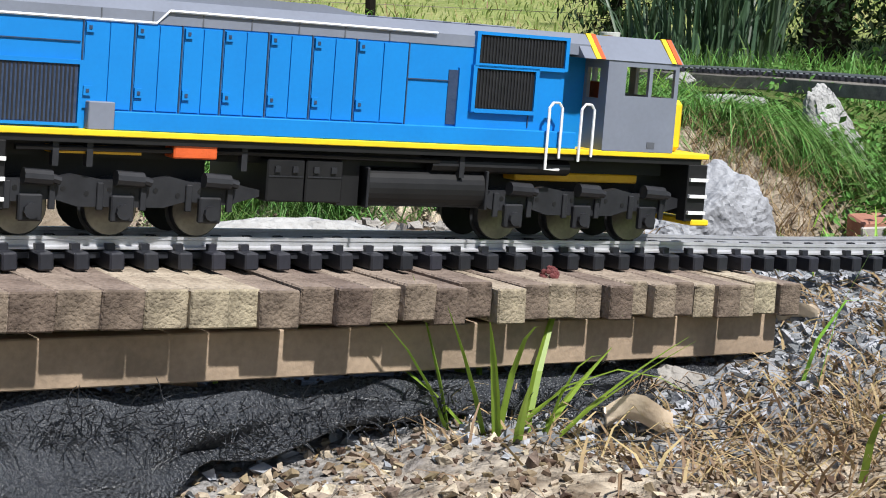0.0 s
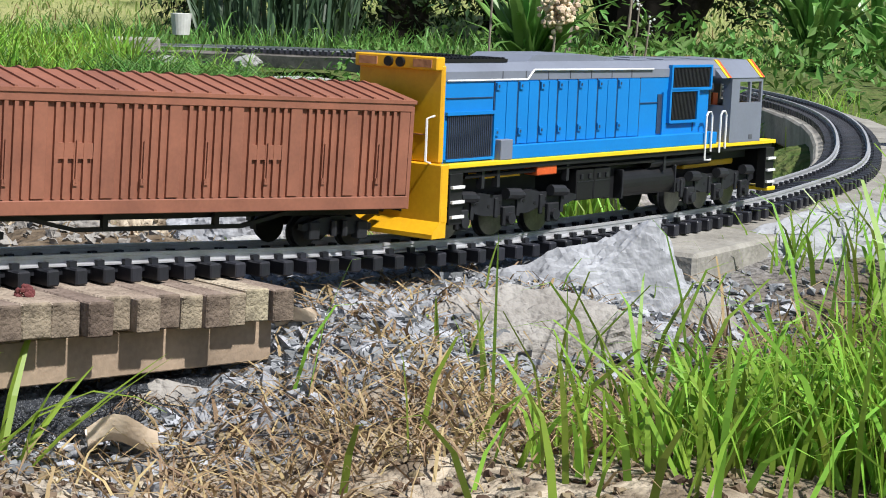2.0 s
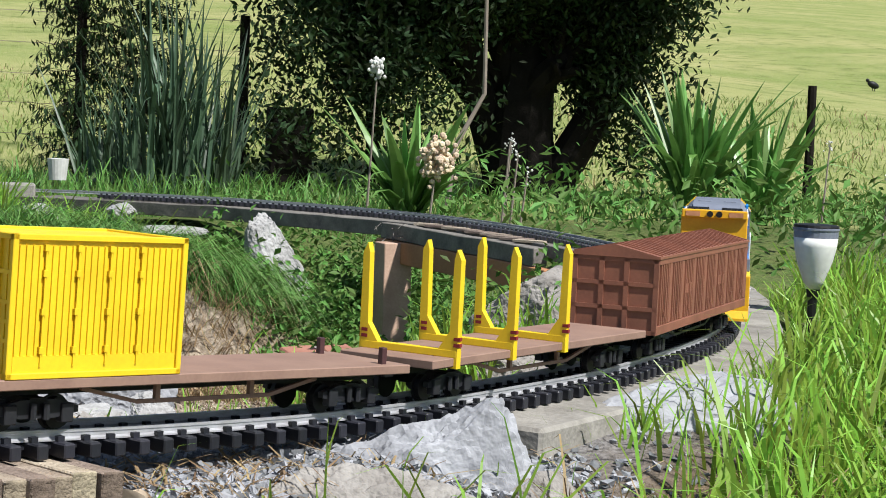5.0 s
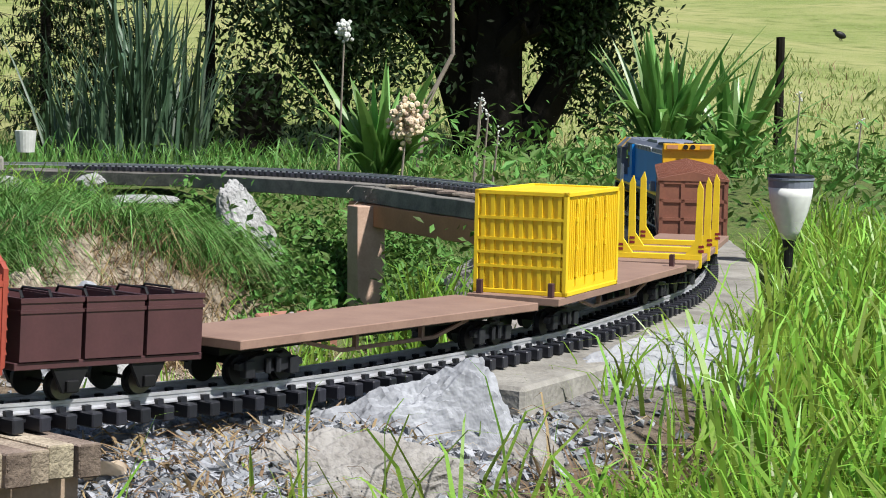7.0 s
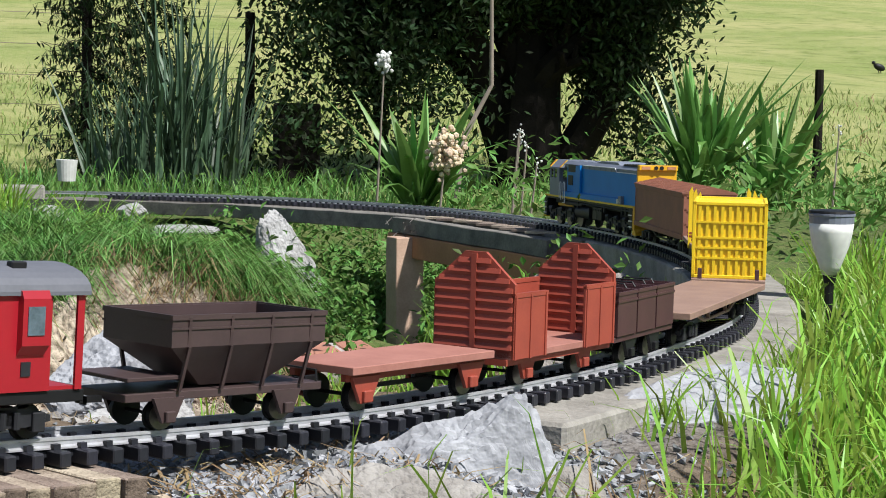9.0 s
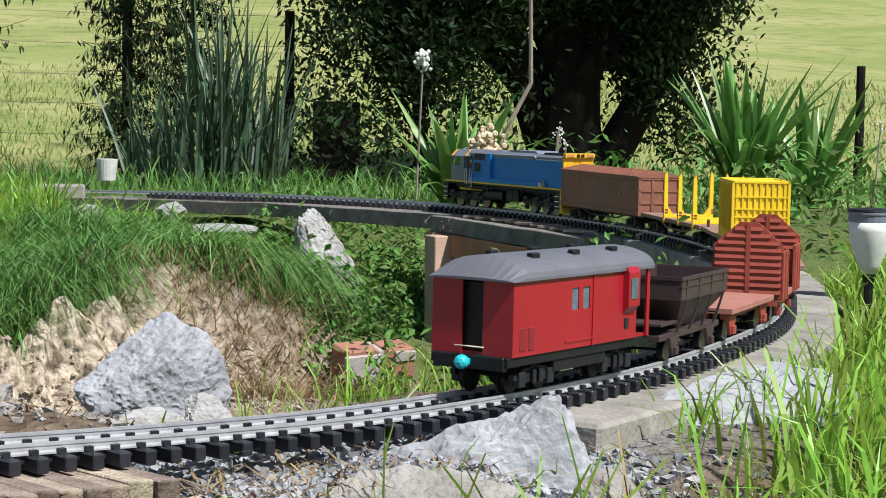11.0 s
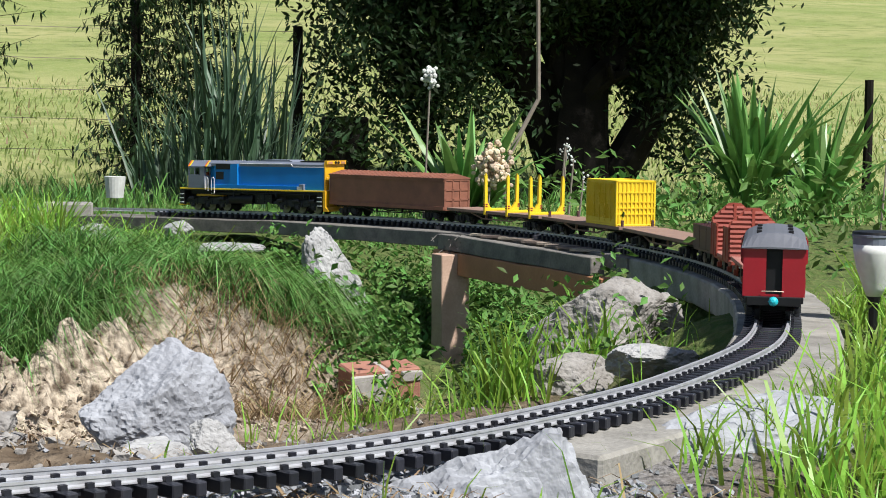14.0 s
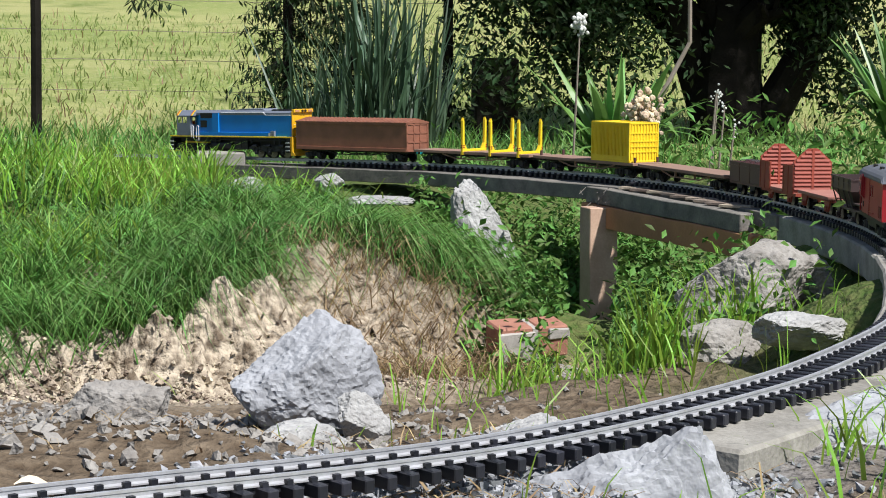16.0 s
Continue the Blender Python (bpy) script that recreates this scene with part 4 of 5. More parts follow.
def build_box_wagon():
    L, W = .46, .0535
    h = L / 2
    car = car_root("covered_wagon", "brown ribbed covered wagon with a shallow gabled roof")
    bm = B()
    add_box(bm, -h, h, -W + .003, W - .003, .036, .125)
    part("body", bm, BROWN, car)
    for side in (-1, 1):
        y = side * (W - .002)
        bm = B()
        add_box(bm, -h, h, y - .002, y + .002, .118, .126, .0006)
        add_box(bm, -h, h, y - .002, y + .002, .034, .045, .0006)
        part("side_rail", bm, BROWN, car)
        for k in range(8 if side < 0 else 0):
            xa = -h + .008 + k * .0567
            bm = B()
            ribs(bm, xa + .004, xa + .036, y, .046, .118, 5, .0032, .0017)
            part("rib_panel", bm, BROWN, car)
            bm = B()
            add_box(bm, xa + .042, xa + .053, y - .0014, y + .0016, .046, .118, .0004)
            if k in (2, 5):
                add_box(bm, xa + .004, xa + .034, y - .0014, y + .0022, .076, .088)
            part("door_post", bm, BROWN, car)
            bm = B()
            add_tube(bm, [(xa + .02, y + side * .0028, .058), (xa + .02, y + side * .0028, .09)], .0008, 4)
            add_box(bm, xa + .018, xa + .022, y + side * .002 - .001, y + side * .002 + .001, .056, .061)
            part("latch_bar", bm, BROWN, car)
    for xe in (-1, 1):
        bm = B()
        x = xe * h
        for y in (-W + .003, -.015, .015, W - .006):
            add_box(bm, x - .002, x + .002, y - .0025, y + .0035, .034, .126)
        for z in (.036, .064, .093, .122):
            add_box(bm, x - .002, x + .002, -W + .002, W - .002, z - .002, z + .003)
        part("end_frame", bm, BROWN, car)
    bm = B()
    add_prism(bm, [(-W - .001, .125), (W + .001, .125), (W + .001, .128), (0, .14), (-W - .001, .128)], -h - .003, h + .003)
    part("roof", bm, BROWN, car, "rusty brown gabled roof with cross ribs")
    for side in (-1, 1):
        bm = B()
        for k in range(28):
            x = -h + .01 + k * (L - .02) / 27
            add_prism(bm, [(side * W, .128), (side * W, .1297), (0, .1417), (0, .14)], x - .0014, x + .0014)
        part("roof_ribs", bm, BROWN, car)
        truss(car, L, side, BLACK)
    bm = B()
    add_box(bm, -h + .01, h - .01, -.03, .03, .027, .036)
    part("underframe", bm, BLACK, car)
    coupler(car, h, .03, 1)
    coupler(car, -h, .03, -1, CYAN)
    return car, [bogie(car, -h + .06), bogie(car, h - .06)]


def flat_base(label, L=.45, W=.0525, stakes=()):
    h = L / 2
    car = car_root("flat_wagon", label)
    bm = B()
    add_box(bm, -h, h, -W, W, .036, .0445, .0008)
    part("deck", bm, DECK, car, "dusty brown flat deck")
    bm = B()
    add_box(bm, -h + .012, h - .012, -.018, .018, .027, .036)
    part("underframe", bm, BLACK, car)
    for side in (-1, 1):
        truss(car, L, side, DECK)
        for x in stakes:
            bm = B()
            add_box(bm, x - .003, x + .003, side * (W - .012) - .003, side * (W - .012) + .003, .044, .06, .0006)
            part("stake", bm, MAROON, car)
    coupler(car, h, .03, 1)
    coupler(car, -h, .03, -1)
    return car, [bogie(car, -h + .06), bogie(car, h - .06)]


def build_log_wagon():
    car, bgs = flat_base("brown flat wagon carrying yellow timber bolsters")
    W = .0525
    for x in (-.185, -.078, .03):
        bolster = new("bolster_frame")
        bolster.parent = car
        bolster.location = (x, 0, 0)
        bm = B()
        add_box(bm, -.004, .004, -W - .002, W + .002, .0445, .052, .0006)
        part("cross_bar", bm, BRIGHT, bolster, "yellow cross bar")
        for side in (-1, 1):
            bm = B()
            y = side * W
            add_prism(bm, [(y + side * .003, .034), (y - side * .006, .034), (y - side * .018, .052), (y - side * .006, .07), (y - side * .0045, .14), (y - side * .002, .15), (y + side * .003, .14)], -.0038, .0038)
            part("stanchion", bm, BRIGHT, bolster, "yellow tapered stanchion")
            bm = B()
            for z in (.055, .061):
                add_box(bm, -.0033, .0033, y + side * .0034 - .0006, y + side * .0034 + .0006, z, z + .0035)
                add_box(bm, -.0042, -.0036, y - .006, y + .001, z, z + .0035)
            part("lettering", bm, DARKRED, bolster)
    return car, bgs


def build_container():
    car, bgs = flat_base("brown flat wagon with a container at its rear", stakes=(-.218, .2))
    box = new("container")
    box.parent = car
    box.location = (-.125, 0, .0445)
    box["label"] = "yellow ribbed steel shipping container"
    L, W, H = .165, .053, .113
    h = L / 2
    bm = B()
    add_box(bm, -h + .003, h - .003, -W + .003, W - .003, .002, H - .002)
    part("shell", bm, BRIGHT, box)
    bm = B()
    for x in (-h, h - .005):
        for y in (-W, W - .005):
            add_box(bm, x, x + .005, y, y + .005, 0, H, .0006)
    for z in (0, H - .005):
        for y in (-W, W - .005):
            add_box(bm, -h, h, y, y + .005, z, z + .005, .0006)
        for x in (-h, h - .005):
            add_box(bm, x, x + .005, -W, W, z, z + .005, .0006)
    part("corner_frame", bm, BRIGHT, box)
    for x in (-h + .003, h - .003):
        for k in range(9):
            y = -W + .0095 + k * .0108
            part("end_rib", add_box(B(), x - .0022, x + .0022, y - .0022, y + .0022, .005, H - .005), BRIGHT, box)
        for z in (.03, .045, .06, .083):
            part("end_bar", add_box(B(), x - .003, x + .003, -W + .004, W - .004, z - .0016, z + .0016), BRIGHT, box)
    for side in (-1, 1):
        y = side * (W - .003)
        bm = B()
        for k in range(26):
            x = -h + .008 + k * (L - .016) / 25
            add_box(bm, x - .0012, x + .0012, y - .0016, y + .0016, .018, H - .009)
        part("side_ribs", bm, BRIGHT, box)
        for k in range(4):
            x = -h + .03 + k * .03
            bm = B()
            add_tube(bm, [(x, y + side * .0022, .01), (x, y + side * .0022, H - .008)], .0009, 4)
            for z in (.02, .05, .08, .1):
                add_box(bm, x - .002, x + .002, y + side * .002 - .0015, y + side * .002 + .0015, z, z + .005)
            part("lock_rod", bm, BRIGHT, box)
        bm = B()
        add_box(bm, -h + .006, h - .006, y - .0014, y + .0018, .004, .018)
        part("base_panel", bm, BRIGHT, box)
    return car, bgs


def four_wheel(car, base, material, half=.034):
    for k in (-1, 1):
        ws = wheelset(car, k * base / 2, .0135)
        for side in (-1, 1):
            bm = B()
            y0, y1 = sorted((side * (half - .002), side * (half + .002)))
            add_prism(bm, [(k * base / 2 - .016, .033), (k * base / 2 - .006, .008), (k * base / 2 + .006, .008), (k * base / 2 + .016, .033)], y0, y1, "y")
            add_box(bm, k * base / 2 - .005, k * base / 2 + .005, side * (half + .003) - .003, side * (half + .003) + .003, .009, .02, .0008)
            part("axle_guard", bm, material, car)


def build_bins():
    car = car_root("bin_wagon", "dark maroon four-wheel wagon with three open bins")
    car.scale = (.9, 1, .86)
    L = .165
    h = L / 2
    bm = B()
    add_box(bm, -h, h, -.038, .038, .032, .039, .0006)
    part("underframe", bm, MAROON, car)
    four_wheel(car, .068, BLACK)
    for k in range(3):
        b = new("bin")
        b.parent = car
        b.location = (-h + .028 + k * .0545, 0, .04)
        w, d, t = .0255, .04, .002
        for a in ((-w, w, -d, -d + t), (-w, w, d - t, d), (-w, -w + t, -d + t, d - t), (w - t, w, -d + t, d - t)):
            part("bin_wall", add_box(B(), a[0], a[1], a[2], a[3], 0, .056), MAROON, b)
        part("bin_floor", add_box(B(), -w + t, w - t, -d + t, d - t, 0, .003), MAROON, b)
        bm = B()
        for a in ((-w - .001, w + .001, -d - .001, -d + .001), (-w - .001, w + .001, d - .001, d + .001), (-w - .001, -w + .001, -d, d), (w - .001, w + .001, -d, d)):
            add_box(bm, a[0], a[1], a[2], a[3], .0535, .058)
            add_box(bm, a[0], a[1], a[2], a[3], .044, .047)
        part("bin_rim", bm, MAROON, b)
        bm = B()
        for s2 in (-1, 1):
            add_tube(bm, [(s2 * .012, -.02, .056), (s2 * .012, -.017, .062), (s2 * .012, .017, .062), (s2 * .012, .02, .056)], .0012, 5)
        part("lifting_bar", bm, BLACK, b)
    coupler(car, h, .03, 1)
    coupler(car, -h, .03, -1)
    return car, []


def build_stock():
    car = car_root("gabled_wagon", "rust-red open wagon with tall gabled louvred ends")
    L, W = .2, .046
    h = L / 2
    car.scale = (1, 1, .91)
    bm = B()
    add_box(bm, -h, h, -W + .002, W - .002, .034, .042, .0006)
    part("floor", bm, SALMON, car)
    bm = B()
    add_box(bm, -h - .002, h + .002, -W + .006, W - .006, .027, .034)
    part("underframe", bm, RUST, car)
    for xe in (-1, 1):
        x = xe * (h - .002)
        bm = B()
        add_prism(bm, [(-W, .036), (W, .036), (W, .118), (.012, .152), (-.012, .152), (-W, .118)], x - .002, x + .002)
        part("gable_end", bm, RUST, car, "tall gabled end wall")
        for k in range(10):
            z = .045 + k * .0105
            half = W - .002 if z < .115 else max(.012, W - .002 - (z - .115) * 1.05)
            bm = B()
            add_prism(bm, [(x - .0045, z), (x + .0045, z), (x + .003, z + .0055), (x - .003, z + .0055)], -half, half, "y")
            part("slat", bm, RUST, car)
        bm = B()
        add_box(bm, x - .0045, x + .0045, -.003, .003, .036, .15)
        part("centre_post", bm, RUST, car)
    for side in (-1, 1):
        y = side * (W - .0015)
        for xa, xb in ((-h, -h + .062), (h - .062, h)):
            bm = B()
            add_box(bm, xa, xb, y - .0015, y + .0015, .034, .106, .0004)
            for x in (xa + .003, (xa + xb) / 2, xb - .003):
                add_box(bm, x - .0016, x + .0016, y + side * .0015 - .0012, y + side * .0015 + .0012, .034, .106)
            add_box(bm, xa, xb, y - .0022, y + .0022, .103, .108)
            part("side_panel", bm, RUST, car)
    four_wheel(car, .112, RUST)
    coupler(car, h, .03, 1)
    coupler(car, -h, .03, -1)
    return car, []


def build_short_flat():
    car = car_root("short_flat_wagon", "short four-wheel flat wagon with a worn red deck")
    L, W = .172, .043
    h = L / 2
    bm = B()
    add_box(bm, -h, h, -W, W, .036, .0435, .0006)
    part("deck", bm, SALMON, car)
    bm = B()
    for side in (-1, 1):
        add_box(bm, -h + .002, h - .002, side * .03 - .003, side * .03 + .003, .029, .036)
    part("underframe", bm, RUST, car)
    four_wheel(car, .128, RUST)
    bm = B()
    add_box(bm, -.05, .05, -.002, .002, .014, .018)
    part("brake_rod", bm, BLACK, car)
    coupler(car, h, .03, 1)
    coupler(car, -h, .03, -1)
    return car, []


def build_hopper():
    car = car_root("hopper_wagon", "dark brown four-wheel hopper wagon with sloping sheets")
    car.scale = (.92, 1, .85)
    L, W = .215, .045
    h = L / 2
    bm = B()
    add_box(bm, -h, h, -.033, .033, .03, .038, .0006)
    part("underframe", bm, HOPPER, car)
    four_wheel(car, .13, HOPPER)
    bm = B()
    xa, xb, t = -h + .035, h - .01, .0022
    top, mid, low = .113, .083, .041
    ring = []
    for z, a, b, w in ((low, xa + .05, xb - .05, .022), (mid, xa, xb, W), (top, xa, xb, W), (top, xa + t, xb - t, W - t), (mid, xa + t, xb - t, W - t), (low + .002, xa + .052, xb - .052, .02)):
        ring.append([bm.verts.new(p) for p in ((a, -w, z), (b, -w, z), (b, w, z), (a, w, z))])
    for p, q in zip(ring, ring[1:]):
        for k in range(4):
            bm.faces.new((p[k], p[(k + 1) % 4], q[(k + 1) % 4], q[k]))
    bm.faces.new(ring[-1][::-1])
    bm.faces.new(ring[0])
    part("hopper_body", bm, HOPPER, car)
    bm = B()
    for side in (-1, 1):
        add_box(bm, xa - .001, xb + .001, side * W - .0012, side * W + .0012, .1095, .1145)
        add_box(bm, xa - .001, xb + .001, side * W - .001, side * W + .001, .1, .102)
    for x in (xa, xb):
        add_box(bm, x - .0012, x + .0012, -W, W, .1095, .1145)
    part("top_rim", bm, HOPPER, car)
    for side in (-1, 1):
        for k in range(4):
            x = xa + .018 + k * .045
            bm = B()
            add_prism(bm, [(side * W, .083), (side * (W + .0018), .112), (side * W, .112)], x - .0015, x + .0015)
            add_prism(bm, [(side * W, .083), (side * (W + .002), .083), (side * .036, .038), (side * .033, .038)], x - .0015 - .0, x + .0015)
            part("side_stay", bm, HOPPER, car)
    bm = B()
    add_box(bm, -h, -h + .055, -.035, .035, .05, .054, .0006)
    part("end_platform", bm, HOPPER, car)
    bm = B()
    add_tube(bm, [(h - .004, -.03, .038), (h - .004, -.03, .05), (h - .004, .03, .05), (h - .004, .03, .038)], .0012, 5)
    part("end_rail", bm, BLACK, car)
    coupler(car, h, .03, 1)
    coupler(car, -h, .03, -1)
    return car, []


def build_van():
    car = car_root("guards_van", "glossy red guard's van with a slate-grey arched roof")
    L, W, t = .262, .046, .0025
    h = L / 2
    zb, zt = .04, .115
    def wall(name, *box):
        part(name, add_box(B(), *box), RED, car)
    for side in (-1, 1):
        y0, y1 = sorted((side * W, side * (W - t)))
        xw = (-h + .105, -h + .118, -h + .126, -h + .139)
        wall("side_panel", -h, xw[0], y0, y1, zb, zt)
        wall("side_panel", xw[1], xw[2], y0, y1, zb, zt)
        wall("side_panel", xw[3], h - .028, y0, y1, zb, zt)
        for a, b in ((xw[0], xw[1]), (xw[2], xw[3])):
            wall("side_panel", a, b, y0, y1, zb, .079)
            wall("side_panel", a, b, y0, y1, .102, zt)
        wall("side_panel", h - .006, h, y0, y1, zb, zt)
    for xe in (-h, h - .03):
        wall("end_panel", xe, xe + t, -W + t, -.012, zb, zt)
        wall("end_panel", xe, xe + t, .012, W - t, zb, zt)
    wall("floor", -h + t, h - .004, -W + t, W - t, zb, zb + .003)
    bm = B()
    add_box(bm, -h + .006, h - .034, -W + t + .001, W - t - .001, zb + .004, zt - .004)
    part("interior", bm, BLACK, car)
    roof = [(-W - .003, zt - .001)] + [(-(W + .003) * math.cos(a), zt + .002 + .02 * math.sin(a)) for a in (k * math.pi / 12 for k in range(13))] + [(W + .003, zt - .001)]
    bm = B()
    add_prism(bm, roof, -h + .02, h + .003)
    # hipped rear of the roof
    a = [bm.verts.new((-h + .02, y, z)) for y, z in roof]
    b = [bm.verts.new((-h - .005, y, zt - .001 + (z - zt) * .12)) for y, z in roof]
    for k in range(len(a) - 1):
        bm.faces.new((a[k], a[k + 1], b[k + 1], b[k]))
    bm.faces.new(b)
    bm.faces.new((a[0], b[0], b[-1], a[-1]))
    part("roof", bm, VANROOF, car, "slate-grey arched roof")
    for k in range(3):
        for side in (-1, 1):
            bm = B()
            add_box(bm, -h + .06 + k * .075, -h + .073 + k * .075, side * .024 - .004, side * .024 + .004, zt + .015, zt + .0235, .001)
            part("roof_vent", bm, BLACK, car)
    for side in (-1, 1):
        y = side * W
        for x in (-h + .105, -h + .126):
            bm = B()
            add_box(bm, x, x + .013, y - side * .0018 - .0005, y - side * .0018 + .0005, .079, .102)
            part("window", bm, PANE, car, "cloudy blue-grey window")
        bm = B()
        add_box(bm, -h + .144, -h + .1465, y - .0012, y + .0012, zb, zt)
        add_box(bm, -h + .093, -h + .145, y - .001, y + .0016, .0465, .0485)
        part("sliding_door_edge", bm, RED, car)
        bm = B()
        add_prism(bm, [(y, .068), (y + side * .007, .076), (y + side * .007, .112), (y + side * .004, .118), (y, .118)], h - .057, h - .034)
        part("ducket", bm, RED, car, "red bulging side lookout")
        bm = B()
        add_box(bm, h - .053, h - .039, y + side * .0072 - .0006, y + side * .0072 + .0006, .084, .106)
        part("lookout_window", bm, PANE, car, "cloudy blue-grey window")
        for x in (-h + .012, -h + .027):
            bm = B()
            add_box(bm, x, x + .01, y - .0008, y + .0012, .045, .068, .0005)
            part("lettering", bm, DARKRED, car)
        bm = B()
        add_box(bm, h - .053, h - .045, y - .001, y + .0012, .052, .063)
        part("label_plate", bm, FRAMEGREY, car)
        bm = B()
        add_box(bm, -h - .004, h + .004, side * .04 - .004, side * .04 + .004, .03, .04, .0008)
        part("sole_bar", bm, BLACK, car)
        bm = B()
        add_box(bm, -.05, .05, side * .03 - .012, side * .03 + .012, .018, .03, .001)
        part("under_box", bm, BLACK, car)
    bm = B()
    add_box(bm, -h - .006, -h + .002, -.04, .04, .026, .04, .001)
    part("buffer_beam", bm, BLACK, car)
    bm = B()
    add_box(bm, h - .002, h + .008, -.036, .036, .03, .04, .001)
    part("buffer_beam", bm, BLACK, car)
    bm = B()
    add_tube(bm, [(-h - .002, -.015, .048), (-h - .008, 0, .049), (-h - .002, .018, .048)], .0008, 5)
    part("chain", bm, LEAFDRY, car)
    bm = B()
    bmesh.ops.create_icosphere(bm, subdivisions=2, radius=.0075, matrix=pose(-h - .016, 0, .034))
    add_box(bm, -h - .012, -h, -.003, .003, .031, .037)
    part("coupler_knob", bm, CYAN, car, "bright cyan plastic coupling knob")
    coupler(car, h, .03, 1)
    return car, [bogie(car, -h + .055), bogie(car, h - .055)]


LOCO = build_loco()
stretch(LOCO[0], 1.045, .95)
# each car with the distance of its middle behind the locomotive's nose and half its bogie spacing
TRAIN = [
    (LOCO, .297, .185), (build_box_wagon(), .853, .175), (build_log_wagon(), 1.352, .167), (build_container(), 1.835, .167),
    (flat_base("empty brown flat wagon with truss rods"), 2.325, .167), (build_bins(), 2.664, .042),
    (build_stock(), 2.878, .06), (build_short_flat(), 3.118, .078), (build_hopper(), 3.354, .068), (build_van(), 3.65, .085)]
for ((car, _), _, _), fx in zip(TRAIN[1:], (1.035, 1.015, 1.015, 1.015, 1.25, 1.08, 1.24, 1.06, 1.055)):
    stretch(car, fx, .97)
NOSE = [(0, 0.04), (0.5, 0.253), (1, 0.461), (1.5, 0.67), (2, 0.876), (3, 1.29), (4, 1.693), (6.6, 2.67), (8.2, 3.295), (9.5, 3.775), (10, 3.963), (12.5, 4.883), (13.5, 5.269), (15, 5.863), (16, 6.235)]


# ---- plants ----
def blades(name, count, spot, height, width, lean, material, seed, label, category="grass", droop=1.0):
    """Tapered bent blades, five points each, from spot(rnd) -> x, y."""
    rnd, verts, faces = random.Random(seed), [], []
    for _ in range(count):
        x, y = spot(rnd)
        z = ground_z(x, y) - .004
        h = rnd.uniform(*height)
        a, b = rnd.uniform(0, 6.283), rnd.uniform(0, 6.283)
        l = rnd.uniform(*lean) * h
        dx, dy = math.cos(a) * l, math.sin(a) * l
        w = width * rnd.uniform(.6, 1.2)
        wx, wy = math.cos(b) * w, math.sin(b) * w
        n = len(verts)
        verts += [(x - wx, y - wy, z), (x + wx, y + wy, z), (x + dx * .3 - wx * .9, y + dy * .3 - wy * .9, z + h * .5), (x + dx * .3 + wx * .9, y + dy * .3 + wy * .9, z + h * .5),
                  (x + dx * .75 - wx * .5, y + dy * .75 - wy * .5, z + h * (.88 - .1 * droop * l / h)), (x + dx * .75 + wx * .5, y + dy * .75 + wy * .5, z + h * (.88 - .1 * droop * l / h)),
                  (x + dx * 1.25, y + dy * 1.25, z + h * (1.08 - .45 * droop * l / h))]
        faces += [(n, n + 1, n + 3, n + 2), (n + 2, n + 3, n + 5, n + 4), (n + 4, n + 5, n + 6)]
    return tagged(raw(name, verts, faces, material), label, category, kind="stuff")


def clumps(centres, spread):
    def spot(rnd):
        x, y, k = rnd.choice(centres)
        return x + rnd.gauss(0, spread * k), y + rnd.gauss(0, spread * k)
    return spot


def clear_of_line(spot, gap, side=None):
    def again(rnd):
        while True:
            x, y = spot(rnd)
            if line_gap(x, y) > gap:
                return x, y
    return again


def right_spot(rnd):
    while True:
        x, y = rnd.uniform(.42, 2.1), rnd.uniform(-.55, 1.9)
        g = line_gap(x, y)
        edge = x - .73 - y * .4
        if abs(x - 1.356 - (y - 1.26) * .44) < .05 and .5 < y < 1.36:
            continue
        if g > .185 and x + rnd.gauss(0, .12) < 1.85 and y + rnd.gauss(0, .12) < 1.7 and edge > rnd.gauss(0, .05) and not (.62 < x < 1.0 and .12 < y < .42 and rnd.random() < .75):
            return x, y


def near_spot(rnd):
    x = rnd.gauss(.78, .13)
    return x, -.44 + rnd.gauss(0, .08) + (x - .6) * .35


blades("grass", 8500, right_spot, (.06, .17), .003, (.1, .7), GRASS, 21, "long fresh green grass along the slabs")
blades("grass", 1900, clear_of_line(near_spot, .2), (.06, .14), .0028, (.15, .9), GRASS, 22, "long fresh green grass in the foreground")
blades("grass", 1300, clear_of_line(lambda r: (lambda x: (x, -.39 + (x - .5) * .35 + r.gauss(0, .045)))(r.gauss(.53, .1)), .2), (.04, .1), .0026, (.15, .9), GRASS, 16, "fresh green grass among dry stalks")
blades("dry_grass", 1500, lambda r: (lambda x: (x, -.36 + (x - .2) * .25 + r.gauss(0, .06)))(r.gauss(.28, .17)), (.012, .045), .0013, (.6, 2.2), STRAW, 23, "dry straw and dead stalks among the grass")
blades("dry_grass", 1500, lambda r: (r.uniform(.5, 1.5), r.uniform(-.5, -.1)), (.03, .09), .0013, (.3, 1.2), STRAW, 24, "dry straw and dead stalks among the grass")
blades("grass", 30, clear_of_line(lambda r: (r.gauss(.36, .1), r.gauss(-.27, .05)), .1), (.07, .15), .0022, (.1, .8), GRASS, 18, "single green blades before the rocks")
blades("grass", 260, clear_of_line(lambda r: (r.uniform(.1, 1.2), r.uniform(-.1, 1.6)), .055), (.02, .06), .0015, (.1, .6), GRASS, 25, "small green tufts between the stones")
